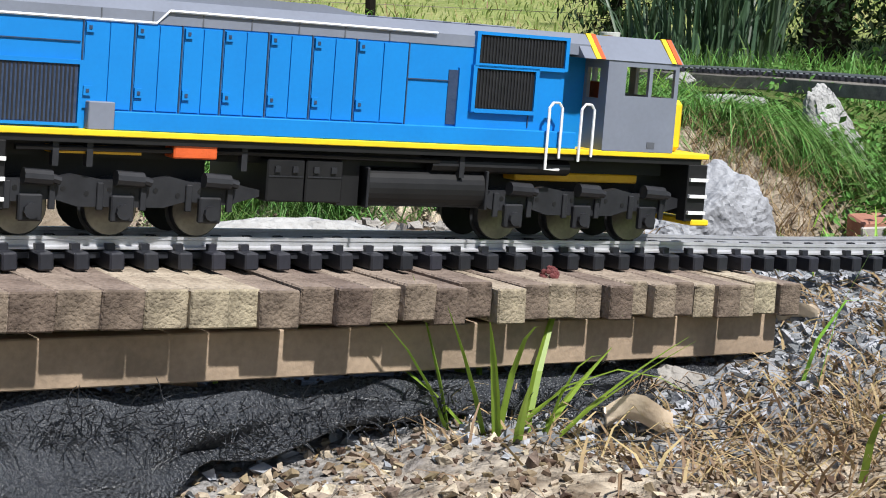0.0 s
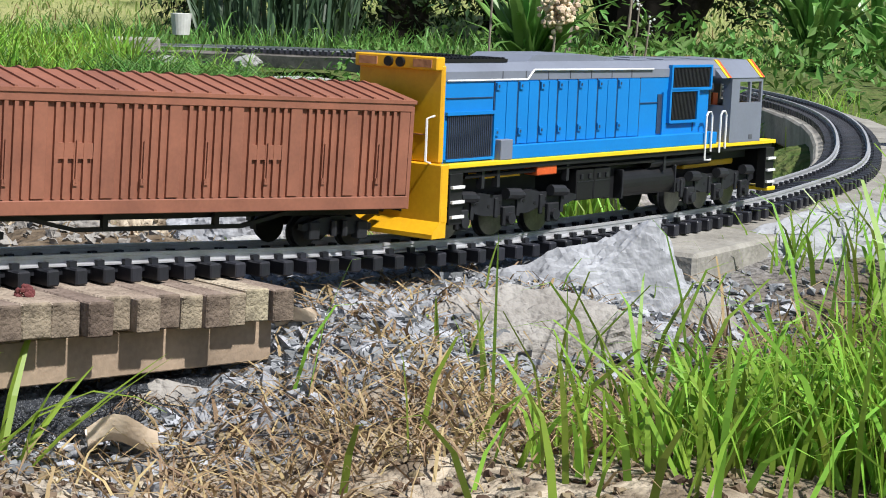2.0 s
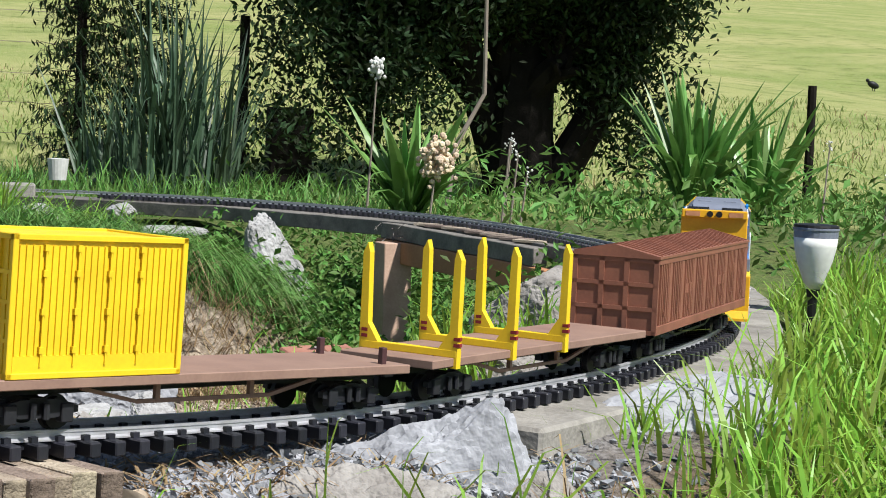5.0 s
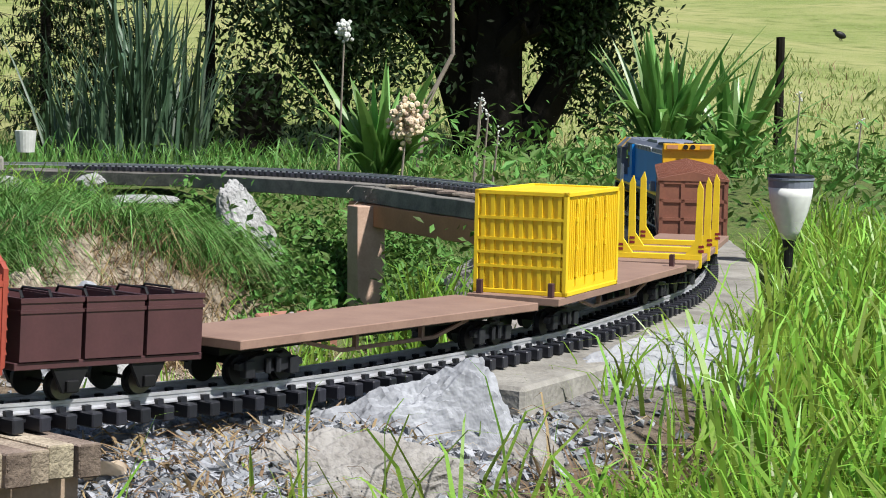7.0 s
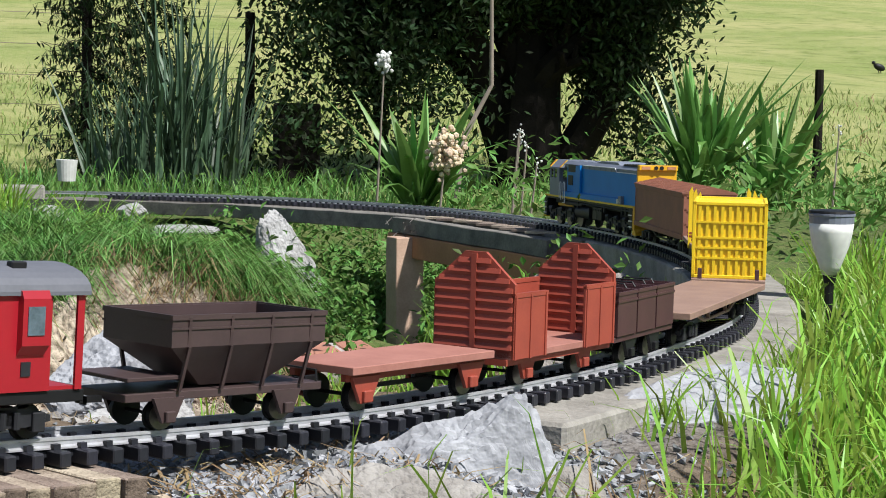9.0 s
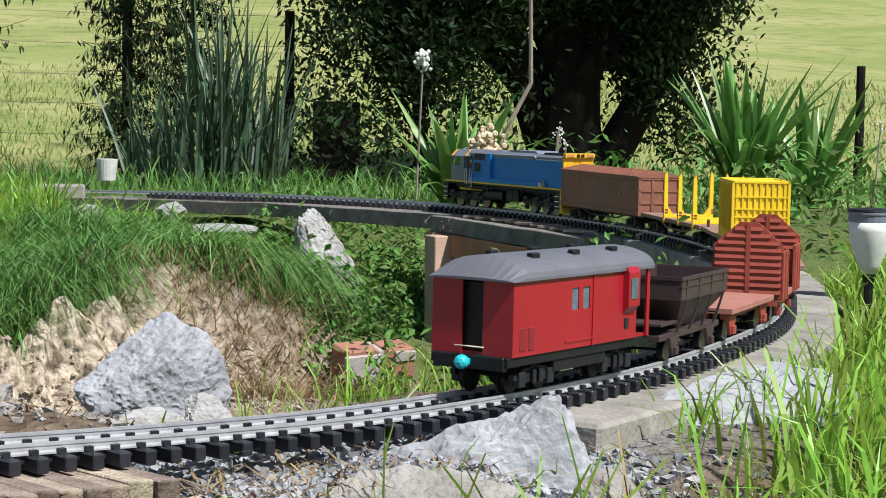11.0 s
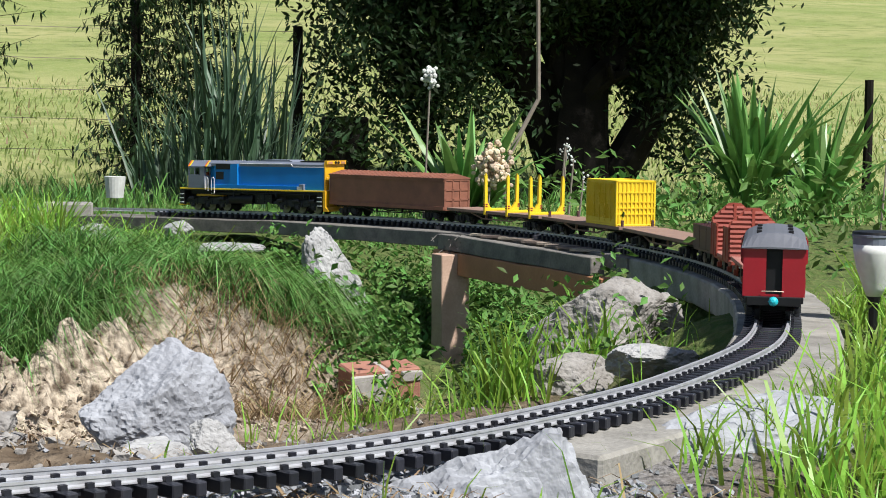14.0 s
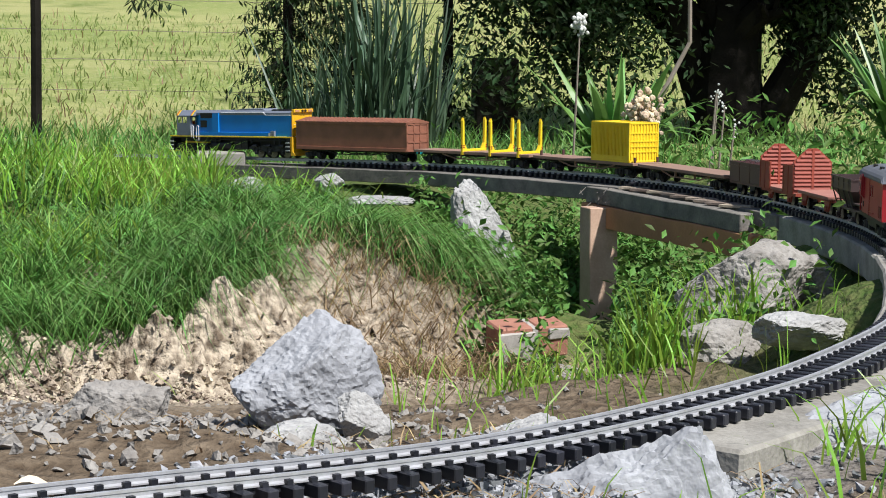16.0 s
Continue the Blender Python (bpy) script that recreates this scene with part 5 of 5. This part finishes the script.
BANK = [(-.7, 2.25, 1), (-.5, 2.24, 1), (-.3, 2.28, 1), (-.12, 2.33, .7), (.0, 2.45, .6), (-.05, 2.6, 1), (.1, 2.7, .8), (.42, 2.8, .8), (.5, 2.85, .7), (.36, 2.9, .8), (.56, 2.92, .6), (-.6, 2.4, 1), (-.35, 2.45, 1), (-.8, 2.4, 1), (.42, 3.1, 1), (.5, 3.3, .8), (.3, 3.35, 1), (.1, 3.05, 1), (-.15, 2.9, 1), (-.4, 2.75, 1.1), (-.55, 2.6, 1.2), (.55, 2.95, .7), (-.35, 2.35, .7)]
blades("bank_grass", 13000, clear_of_line(clumps(BANK, .06), .09), (.06, .16), .0024, (.5, 1.3), GRASSD, 26, "drooping green grass hanging over the clay bank", droop=1.6)
blades("bank_grass", 5200, clear_of_line(lambda r: (r.uniform(-1.3, .02), r.uniform(2.5, 4.6)), .1), (.05, .13), .0024, (.2, .9), GRASSD, 27, "tall green grass on top of the bank")
blades("bank_grass", 2600, clear_of_line(lambda r: (r.uniform(-.6, 1.6), r.uniform(4.75, 5.9)), .12), (.04, .12), .0026, (.2, .8), GRASSD, 28, "green grass behind the bridge")
blades("bank_grass", 2600, clear_of_line(lambda r: (r.uniform(-1.3, .06), r.uniform(3.1, 4.5)), .1), (.12, .21), .003, (.2, .7), GRASS, 40, "long bright grass standing on the bank")
blades("back_grass", 5200, lambda r: (r.uniform(-2.5, 6), r.uniform(5.9, 9.3)), (.05, .17), .004, (.2, .8), GRASSD, 29, "rough grass below the trees")
blades("paddock_grass", 16000, lambda r: (r.uniform(-5, 9), 9.2 + 9 * r.random() ** 1.6), (.03, .09), .006, (.2, 1.0), FIELDG, 36, "sunlit rough paddock grass")
blades("paddock_grass", 2000, lambda r: (r.uniform(-5, 9), 9.2 + 9 * r.random() ** 1.6), (.04, .11), .005, (.2, .9), STRAW, 37, "dry seed stalks in the paddock")
blades("gully_grass", 420, clear_of_line(lambda r: (r.gauss(.8, .22), r.gauss(1.9, .45)), .16), (.04, .12), .002, (.3, 1), GRASS, 30, "grass shoots in the gully")
blades("gully_grass", 420, clear_of_line(clumps([(.62, 1.75, 1), (1.0, 1.75, .8), (.8, 1.5, .8), (1.2, 2.25, .7), (1.25, 2.9, .9), (1.2, 2.6, .8)], .04), .09), (.08, .18), .0028, (.2, .6), GRASS, 31, "tall grass tufts by the bend")
blades("bank_grass", 2600, clear_of_line(clumps([(-.62, 2.12, 1), (-.75, 2.2, 1), (-.45, 2.15, .6), (.28, 3.0, .9), (.15, 2.9, .8)], .07), .09), (.06, .15), .0022, (.7, 1.5), GRASSD, 33, "drooping green grass hanging over the clay bank", droop=1.9)
blades("bank_grass", 1500, clear_of_line(clumps([(-.8, 2.6, 1), (-.55, 2.9, 1), (-.3, 2.6, .8), (-.7, 3.3, 1.2), (-.2, 3.3, 1), (.2, 3.5, 1)], .12), .1), (.07, .15), .0026, (.3, 1), GRASS, 38, "bright shaggy tufts on top of the bank")
blades("bank_grass", 3000, clear_of_line(clumps([(-.05, 2.42, .8), (.1, 2.56, .7), (.4, 2.76, .9), (.5, 2.8, .9), (.58, 2.9, .8), (.3, 2.8, .8)], .05), .09), (.07, .17), .0024, (.8, 1.7), GRASSD, 17, "drooping green grass hanging over the clay bank", droop=2.0)
blades("litter", 1100, lambda r: (lambda x: (x, -.17 + r.gauss(0, .08) + (x - .2) * .55))(r.gauss(.22, .14)), (.008, .03), .0016, (1, 2.4), STRAW, 39, "brown twigs and dry bits lying on the gravel", "litter")
blades("edge_grass", 650, lambda r: (lambda p: (p.x, p.y))(beside(r.uniform(.7, 3.2), -.135 - abs(r.gauss(0, .03)))), (.02, .08), .0018, (.2, 1), GRASS, 34, "short grass creeping over the slabs")
blades("litter", 900, lambda r: (r.uniform(-.8, .4), r.uniform(.22, 1.0)), (.01, .03), .0012, (1, 2.2), STRAW, 35, "twigs and dry litter behind the track", "litter")
blades("dead_grass", 1400, lambda r: (r.gauss(.5, .16), r.gauss(2.55, .15)), (.04, .12), .0016, (.8, 1.6), STRAW, 32, "brown dead grass on the gully's side", droop=1.8)


def leaves(name, count, spot, size, material, seed, label, category, stretch=1.6):
    """Small folded leaves, each two triangles pairs."""
    rnd, verts, faces = random.Random(seed), [], []
    for _ in range(count):
        p = Vector(spot(rnd))
        m = Euler((rnd.uniform(-1, 1), rnd.uniform(-1, 1), rnd.uniform(0, 6.3))).to_matrix()
        s = size * rnd.uniform(.5, 1.3)
        n = len(verts)
        for c in ((-stretch, 0, 0), (0, -.5, .12), (stretch, 0, -.1), (0, .5, .12)):
            q = p + m @ Vector(c) * s
            verts.append(tuple(q))
        faces += [(n, n + 1, n + 2), (n, n + 2, n + 3)]
    return tagged(raw(name, verts, faces, material), label, category, kind="stuff")


def weed_spot(rnd):
    while True:
        x, y = rnd.gauss(1.02, .3), rnd.gauss(3.2, .6)
        if abs(x - 1.06 - (y - 3.33) * .22) < .06 and 2.2 < y < 3.32:
            continue
        if line_gap(x, y) > .13 and x < 1.5 and x > .62 + max(0, 2.6 - y) * .3:
            return x, y, ground_z(x, y) + abs(rnd.gauss(0, .07))


leaves("ivy_weeds", 15000, weed_spot, .014, WEED, 41, "dark green ivy and weeds filling the gully", "weeds", 1.0)
leaves("bank_weeds", 3500, lambda r: (lambda x, y: (x, y, ground_z(x, y) + abs(r.gauss(0, .03))))(r.uniform(-.9, .6), r.gauss(3.25, .15)), .011, WEED, 42, "low weeds along the bank", "weeds", 1.2)
leaves("gully_weeds", 5000, lambda r: (lambda x, y: (x, y, ground_z(x, y) + abs(r.gauss(0, .05))))(r.uniform(1.0, 1.35), r.gauss(3.75, .25)), .013, WEED, 44, "dark weeds on the bank under the bridge", "weeds", 1.1)
leaves("hedge_weeds", 5200, lambda r: (lambda x, y: (x, y, ground_z(x, y) + abs(r.gauss(0, .12))))(r.uniform(1.6, 5.5), r.uniform(3.2, 7)), .02, WEED, 43, "green weeds beyond the bend", "weeds", 1.4)


def strap_plant(name, x, y, count, height, width, spread, material, seed, label, category="flax"):
    """A fan of stiff strap leaves, V-folded along the middle."""
    rnd, bm = random.Random(seed), B()
    plant = tagged(new(name), label, category)
    z = ground_z(x, y) - .02
    for _ in range(count):
        a, l, h = rnd.uniform(0, 6.283), rnd.uniform(.05, spread), rnd.uniform(*height)
        w = width * rnd.uniform(.7, 1.15)
        d = Vector((math.cos(a), math.sin(a), 0))
        side = Vector((-d.y, d.x, 0))
        bend = rnd.choice((0, 0, .15, .35, .6))
        jx, jy = (rnd.gauss(0, .07), rnd.gauss(0, .06)) if category == "reeds" else (0, 0)
        prev = None
        for u in (0, .2, .45, .7, .88, 1):
            c = Vector((x + jx, y + jy, z)) + d * (l * h * u ** 1.4 + .02) + Vector((0, 0, h * (u - bend * u ** 3)))
            ww = w * (1 - u ** 2.2) * (.7 + .6 * min(u, .4)) + .0004
            row = [bm.verts.new(c - side * ww), bm.verts.new(c - d * ww * .5), bm.verts.new(c + side * ww)]
            if prev:
                bm.faces.new((prev[0], prev[1], row[1], row[0]))
                bm.faces.new((prev[1], prev[2], row[2], row[1]))
            prev = row
        me = bpy.data.meshes.new("leaf")
        bm.to_mesh(me)
        bm.free()
        me.materials.append(material)
        new("leaf", me).parent = plant
        bm = B()
    bm.free()
    return plant


flax = strap_plant("flax_bush", 1.53, 5.3, 60, (.3, .52), .04, .8, FLAX, 51, "green flax bush with broad pointed leaves behind the bridge")
strap_plant("flax_bush", 2.95, 6.1, 90, (.42, .74), .042, .7, FLAX, 52, "large green flax bush before the paddock")
strap_plant("flax_bush", 3.3, 6.2, 44, (.35, .62), .042, 1.05, FLAX, 53, "sprawling green flax bush beside the fence post")
strap_plant("reed_clump", .72, 6.2, 105, (.45, 1.0), .011, .5, REED, 54, "tall blue-green reeds with arching leaves", "reeds")
strap_plant("reed_clump", .95, 6.5, 70, (.35, .9), .010, .55, REED, 55, "tall blue-green reeds with arching leaves", "reeds")
strap_plant("reed_clump", .5, 6.6, 60, (.35, .7), .010, .55, REED, 56, "tall blue-green reeds with arching leaves", "reeds")
strap_plant("grass_weed", -.105, -.385, 7, (.08, .17), .004, 1.3, GRASS, 57, "green weed shoot growing before the deck", "weed")
strap_plant("grass_weed", -.08, -.395, 9, (.07, .14), .004, 1.3, GRASS, 58, "green weed shoot growing before the deck", "weed")
strap_plant("grass_weed", -.28, -.385, 4, (.05, .08), .002, .5, GRASS, 59, "thin green weed growing before the deck", "weed")
strap_plant("grass_weed", .27, -.17, 3, (.05, .08), .003, .4, GRASS, 60, "green blade growing from the gravel", "weed")
strap_plant("grass_weed", .31, -.2, 4, (.06, .09), .0025, .4, GRASS, 61, "green blade growing from the gravel", "weed")


def flower_head(name, x, y, z, r, count, material, seed, label, stalk=True, tight=.5):
    rnd = random.Random(seed)
    head = tagged(new(name), label, "flower")
    bm = B()
    for _ in range(count):
        v = Vector((rnd.gauss(0, tight), rnd.gauss(0, tight), rnd.gauss(0, tight * 1.2))) * r
        bmesh.ops.create_icosphere(bm, subdivisions=1, radius=r * rnd.uniform(.12, .22), matrix=Matrix.Translation(Vector((x, y, z)) + v))
    part("flower_cluster", bm, material, head)["kind"] = "stuff"
    if stalk:
        bm = B()
        add_tube(bm, [(x - .02, y, ground_z(x, y)), (x - .01, y, (z + ground_z(x, y)) / 2), (x, y, z)], .005, 5, .003)
        part("stalk", bm, STEM, head)


flower_head("dried_flower", 1.56, 5.0, .09, .06, 190, FLOWER, 62, "cream dried flower cluster in the flax")
flower_head("wild_flower", 1.36, 5.15, .41, .05, 60, PALE, 63, "white seed head on a tall stalk", tight=.26)
for k, (fx, fz) in enumerate(((1.83, .17), (1.93, .12), (1.97, .16), (1.9, .05), (3.45, .1), (3.3, .2))):
    flower_head("wild_flower", fx, 5.0 + .25 * (k % 3), fz, .025, 10, PALE, 64 + k, "small pale seed head on a thin stalk")


def build_tree():
    tree = tagged(new("tree"), "dark spreading tree with several leaning limbs", "tree")
    rnd, bm = random.Random(9), B()
    limbs = []
    def limb(p, d, length, r, depth):
        pts, v = [p], d.normalized()
        for _ in range(5):
            v = (v + Vector((rnd.gauss(0, .14), rnd.gauss(0, .14), rnd.gauss(.05, .08)))).normalized()
            pts.append(pts[-1] + v * length / 5)
        add_tube(bm, pts, r, 8 if depth < 2 else 5, r * .55)
        limbs.append((pts, depth))
        if depth < 3:
            for q in pts[2:]:
                for _ in range(2 if depth < 2 else 1):
                    w = (v + Vector((rnd.gauss(0, .8), rnd.gauss(0, .6), rnd.gauss(.1, .5)))).normalized()
                    limb(q, w, length * rnd.uniform(.35, .55), r * .45, depth + 1)
    limb(Vector((3.0, 9, -.3)), Vector((-.05, 0, 1)), 1.3, .24, 0)
    limb(Vector((3.1, 9, -.3)), Vector((.55, 0, 1)), 1.5, .13, 1)
    limb(Vector((2.95, 9.1, -.3)), Vector((-.35, 0, 1)), 1.4, .13, 1)
    limb(Vector((2.2, 9.2, -.3)), Vector((-.2, 0, 1)), 1.2, .05, 1)
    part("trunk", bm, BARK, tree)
    tips = [q for pts, dep in limbs if dep >= 2 for q in pts[1:]]
    extra = []
    for _ in range(230):
        extra.append(Vector((rnd.uniform(1.35, 3.9), 9 + rnd.gauss(0, .4), rnd.uniform(.78, 1.9))))
    for _ in range(80):
        extra.append(Vector((rnd.uniform(1.35, 2.6), 8.8 + rnd.gauss(0, .3), rnd.uniform(-.1, .8))))
    for _ in range(30):
        extra.append(Vector((rnd.uniform(3.3, 3.9), 8.9 + rnd.gauss(0, .3), rnd.uniform(.0, .6))))
    # unseen clumps above the view, added to keep the trunk shaded
    for _ in range(260):
        extra.append(Vector((rnd.uniform(1.0, 4.6), 8.6 + rnd.gauss(0, .7), rnd.uniform(1.3, 2.9))))
    tips = [q for q in tips + extra if q.z > .85 + .2 * noise.noise(q * 2) or not 2.5 < q.x < 3.35]
    verts, faces = [], []
    for q in tips:
        for _ in range(75):
            p = q + Vector((rnd.gauss(0, .11), rnd.gauss(0, .12), rnd.gauss(0, .09)))
            m = Euler((rnd.uniform(-1.2, 1.2), rnd.uniform(-1.2, 1.2), rnd.uniform(0, 6.3))).to_matrix()
            s, n = rnd.uniform(.011, .023), len(verts)
            verts += [tuple(p + m @ Vector(c) * s) for c in ((-1.5, 0, 0), (0, -.6, .1), (1.5, 0, 0), (0, .6, .1))]
            faces += [(n, n + 1, n + 2, n + 3)]
    ob = raw("crown", verts, faces, LEAF, tree)
    ob["kind"] = "stuff"


build_tree()


def build_sapling(x, y, top, seed, count, label, low=.15, wide=.16, hang=False):
    tree = tagged(new("sapling"), label, "young tree")
    rnd, bm = random.Random(seed), B()
    z = ground_z(x, y)
    if hang:
        add_tube(bm, [(x - .6, y, top + .5), (x - .2, y, top + .1), (x, y, top - .2), (x + .02, y, z + low)], .012, 6, .003)
    else:
        add_tube(bm, [(x, y, z), (x + .02, y, z + (top - z) * .5), (x, y, top)], .012, 6, .006)
    verts, faces = [], []
    for _ in range(count):
        h = rnd.uniform(z + low, top)
        a = rnd.uniform(0, 6.28)
        p0 = Vector((x, y, h))
        p1 = p0 + Vector((math.cos(a), math.sin(a), rnd.uniform(-.5, .4))) * rnd.uniform(.4, 1) * wide
        add_tube(bm, [p0, p1], .0025, 3, .001)
        for k in range(9):
            q = p0.lerp(p1, rnd.uniform(.3, 1.1))
            m = Euler((rnd.uniform(-.5, .5), rnd.uniform(.5, 1.4), rnd.uniform(0, 6.3))).to_matrix()
            n = len(verts)
            verts += [tuple(q + m @ Vector(c) * rnd.uniform(.024, .038)) for c in ((0, 0, 0), (.8, -.22, 0), (1.7, 0, 0), (.8, .22, 0))]
            faces.append((n, n + 1, n + 2, n + 3))
    part("stem", bm, BARK, tree)
    raw("foliage", verts, faces, LEAF, tree)["kind"] = "stuff"


build_sapling(.42, 8.3, 1.5, 12, 430, "slender young tree with drooping leaves by the fence", .1, .3)
build_sapling(.75, 8.4, 1.5, 14, 420, "slender young tree with drooping leaves by the fence", .3, .3)
build_sapling(-.35, 7.6, 1.6, 13, 70, "hanging leafy branch tips over the paddock", .72, .35, True)
bm = B()
add_tube(bm, [(1.98, 6.6, -.2), (2.0, 6.6, .1), (2.13, 6.6, .35), (2.11, 6.6, 1.2)], .014, 7, .008)
tagged(part("bare_stem", bm, STEM), "bare crooked grey stem standing before the tree", "stem")


# ---- fence ----
def fence_post(x, y, top, label, r=.03):
    bm, z = B(), ground_z(x, y) - .05
    add_tube(bm, [(x, y, z), (x + .004, y, (z + top) / 2), (x, y, top)], r, 8, r * .92)
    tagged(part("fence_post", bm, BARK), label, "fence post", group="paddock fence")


fence_post(4.78, 9.05, .52, "dark round fence post at the paddock")
fence_post(-.93, 9.05, .95, "dark round fence post at the paddock")
fence_post(.45, 9.05, 1.0, "dark fence post among the young tree's leaves")
fence_post(1.35, 9.05, .75, "dark fence post under the tree")
for z in (.05, .22, .38, .55, .72):
    bm = B()
    add_tube(bm, [(-4, 9.05, z), (-.93, 9.05, z), (.45, 9.05, z - .01), (1.35, 9.05, z)], .0022, 4)
    tagged(part("fence_wire", bm, STEM), "thin rusty fence wire", "fence wire", group="paddock fence")

bm = B()
add_box(bm, 1.48, 1.72, 8.8, 9.0, -.2, .25, .01)
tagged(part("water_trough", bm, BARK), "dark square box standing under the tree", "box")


def build_bird():
    bird = tagged(new("bird"), "small dark bird walking in the far paddock", "bird")
    x, y = 12.0, 23.3
    z = ground_z(x, y)
    bm = B()
    bmesh.ops.create_icosphere(bm, subdivisions=2, radius=1, matrix=Matrix.LocRotScale((x, y, z + .11), Euler((0, .35, 0)), (.095, .05, .05)))
    smooth(part("body", bm, BLACK, bird))
    bm = B()
    bmesh.ops.create_icosphere(bm, subdivisions=2, radius=.028, matrix=pose(x - .09, y, z + .17))
    smooth(part("head", bm, BLACK, bird))
    bm = B()
    for k in (-1, 1):
        part("leg", add_tube(B(), [(x + .02, y + k * .03, z), (x, y + k * .03, z + .08)], .006, 4), BLACK, bird)
    return bird


build_bird()


# ---- small things ----
def build_lamp():
    lamp = tagged(new("solar_lamp"), "frosted solar garden lamp on a black spike", "garden lamp")
    x, y = 1.356, 1.26
    def turned(profile, seg=24):
        bm, rings = B(), []
        for r, z in profile:
            rings.append([bm.verts.new((x + r * math.cos(2 * math.pi * k / seg), y + r * math.sin(2 * math.pi * k / seg), z)) for k in range(seg)])
        for a, b in zip(rings, rings[1:]):
            for k in range(seg):
                bm.faces.new((a[k], a[(k + 1) % seg], b[(k + 1) % seg], b[k]))
        bm.faces.new(rings[0][::-1])
        bm.faces.new(rings[-1])
        return bm
    smooth(part("shade", turned([(.012, -.002), (.018, .012), (.03, .045), (.035, .068), (.0365, .083)]), PALE, lamp, "milky frosted plastic bowl"))
    part("collar", turned([(.0365, .083), (.037, .094), (.0385, .096), (.0385, .099), (.036, .1)]), GREY, lamp, "clear rim below the cap")
    part("cap", turned([(.036, .1), (.038, .1005), (.037, .104), (.02, .1055)]), BLACK, lamp, "dark solar panel cap")
    part("spike", turned([(.004, -.14), (.007, -.06), (.008, -.02), (.012, -.002)], 10), BLACK, lamp, "black plastic spike")


build_lamp()


def build_brick():
    brick = tagged(new("broken_brick"), "broken red bricks still bound by grey mortar", "brick")
    bm = B()
    add_box(bm, -.085, -.005, -.045, .045, -.05, .025, .004)
    part("brick", bm, BRICKM, brick)
    bm = B()
    add_box(bm, .008, .08, -.045, .045, -.05, .022, .004)
    part("brick", bm, BRICKM, brick)
    bm = B()
    add_box(bm, -.089, .0, -.053, -.043, -.052, .016, .003)
    add_box(bm, .03, .084, -.05, -.042, -.01, .016, .003)
    add_box(bm, -.005, .008, -.044, .044, -.05, .02)
    for v in bm.verts:
        v.co += Vector((noise.noise(v.co * 50), noise.noise(v.co * 60), noise.noise(v.co * 40))) * .004
    part("mortar", bm, MORTAR, brick, "rough grey mortar")
    brick.matrix_world = pose(.755, 2.54, -.305, 6, -3, 12)


build_brick()


def build_pot():
    bm = B()
    bmesh.ops.create_cone(bm, cap_ends=True, segments=20, radius1=.03, radius2=.038, depth=.075, matrix=pose(.238, 5.2, .0))
    ob = tagged(part("plant_pot", bm, PALE), "small white plastic pot on the grass", "pot")
    return ob


build_pot()
bm = B()
add_box(bm, -.01, .155, 4.75, 4.85, -.085, -.035, .006)
tagged(part("concrete_block", bm, CONCRETE), "grey concrete block on the grassy bank", "block")


def curled_leaf(x, y, z, size, turn, tilt, label):
    bm, rows = B(), []
    for i in range(7):
        u = i / 6
        w = math.sin(math.pi * (u * .9 + .05)) * .38
        rows.append([bm.verts.new(((u - .5) * size, v * w * size, size * (.12 * math.sin(u * 5) + .3 * v * v))) for v in (-1, -.5, 0, .5, 1)])
    for a, b in zip(rows, rows[1:]):
        for k in range(4):
            bm.faces.new((a[k], a[k + 1], b[k + 1], b[k]))
    ob = smooth(part("dead_leaf", bm, LEAFDRY))
    ob.matrix_world = pose(x, y, z, tilt, 0, turn)
    tagged(ob, label, "leaf")


curled_leaf(.011, -.353, ground_z(.011, -.353) + .008, .05, 15, -25, "pale dry leaf lying on the soil")
curled_leaf(-.08, -.19, -.005, .035, 5, 0, "pale dry leaf lying against the rail on the deck")
curled_leaf(.145, -.165, -.06, .04, 150, 10, "curled dry leaf at the deck's end")
curled_leaf(-.31, -.4, ground_z(-.31, -.4) + .01, .05, 80, -50, "yellowish dry leaf standing on the soil")
bm = B()
rnd = random.Random(77)
for _ in range(40):
    v = Vector((rnd.gauss(0, 1), rnd.gauss(0, 1), rnd.gauss(0, 1))).normalized() * .0055
    bmesh.ops.create_icosphere(bm, subdivisions=1, radius=.0024, matrix=Matrix.Translation(Vector((-.058, -.312, -.008)) + v))
tagged(part("seed_cone", bm, CONE), "small dark red seed cone on the deck", "cone")


# ---- what moves ----
def nose_at(t):
    ts, ss = zip(*NOSE)
    i = max(0, min(len(ts) - 2, next((k for k in range(len(ts) - 1) if t <= ts[k + 1]), len(ts) - 2)))
    def slope(k):
        a, b = max(0, k - 1), min(len(ts) - 1, k + 1)
        return (ss[b] - ss[a]) / (ts[b] - ts[a])
    w = ts[i + 1] - ts[i]
    u = (t - ts[i]) / w
    return ((2 * u**3 - 3 * u * u + 1) * ss[i] + (u**3 - 2 * u * u + u) * w * slope(i) + (3 * u * u - 2 * u**3) * ss[i + 1] + (u**3 - u * u) * w * slope(i + 1))


def motions():
    for (car, bogies), back, half in TRAIN:
        rows, turns = [], [[] for _ in bogies]
        for k in range(65):
            t = k * .25
            s = nose_at(t) - back
            a, b = on_line(s - half), on_line(s + half)
            d, mid = b - a, (a + b) / 2
            h = math.degrees(math.atan2(d.y, d.x))
            rows.append((t, pose(mid.x, mid.y, mid.z + .0005, 0, -math.degrees(math.atan2(d.z, math.hypot(d.x, d.y))), h)))
            for bg, lst in zip(bogies, turns):
                lst.append((t, pose(bg.location.x, 0, 0, 0, 0, heading(s + bg.location.x) - h)))
        walk(car, rows)
        for bg, lst in zip(bogies, turns):
            walk(bg, lst)


motions()
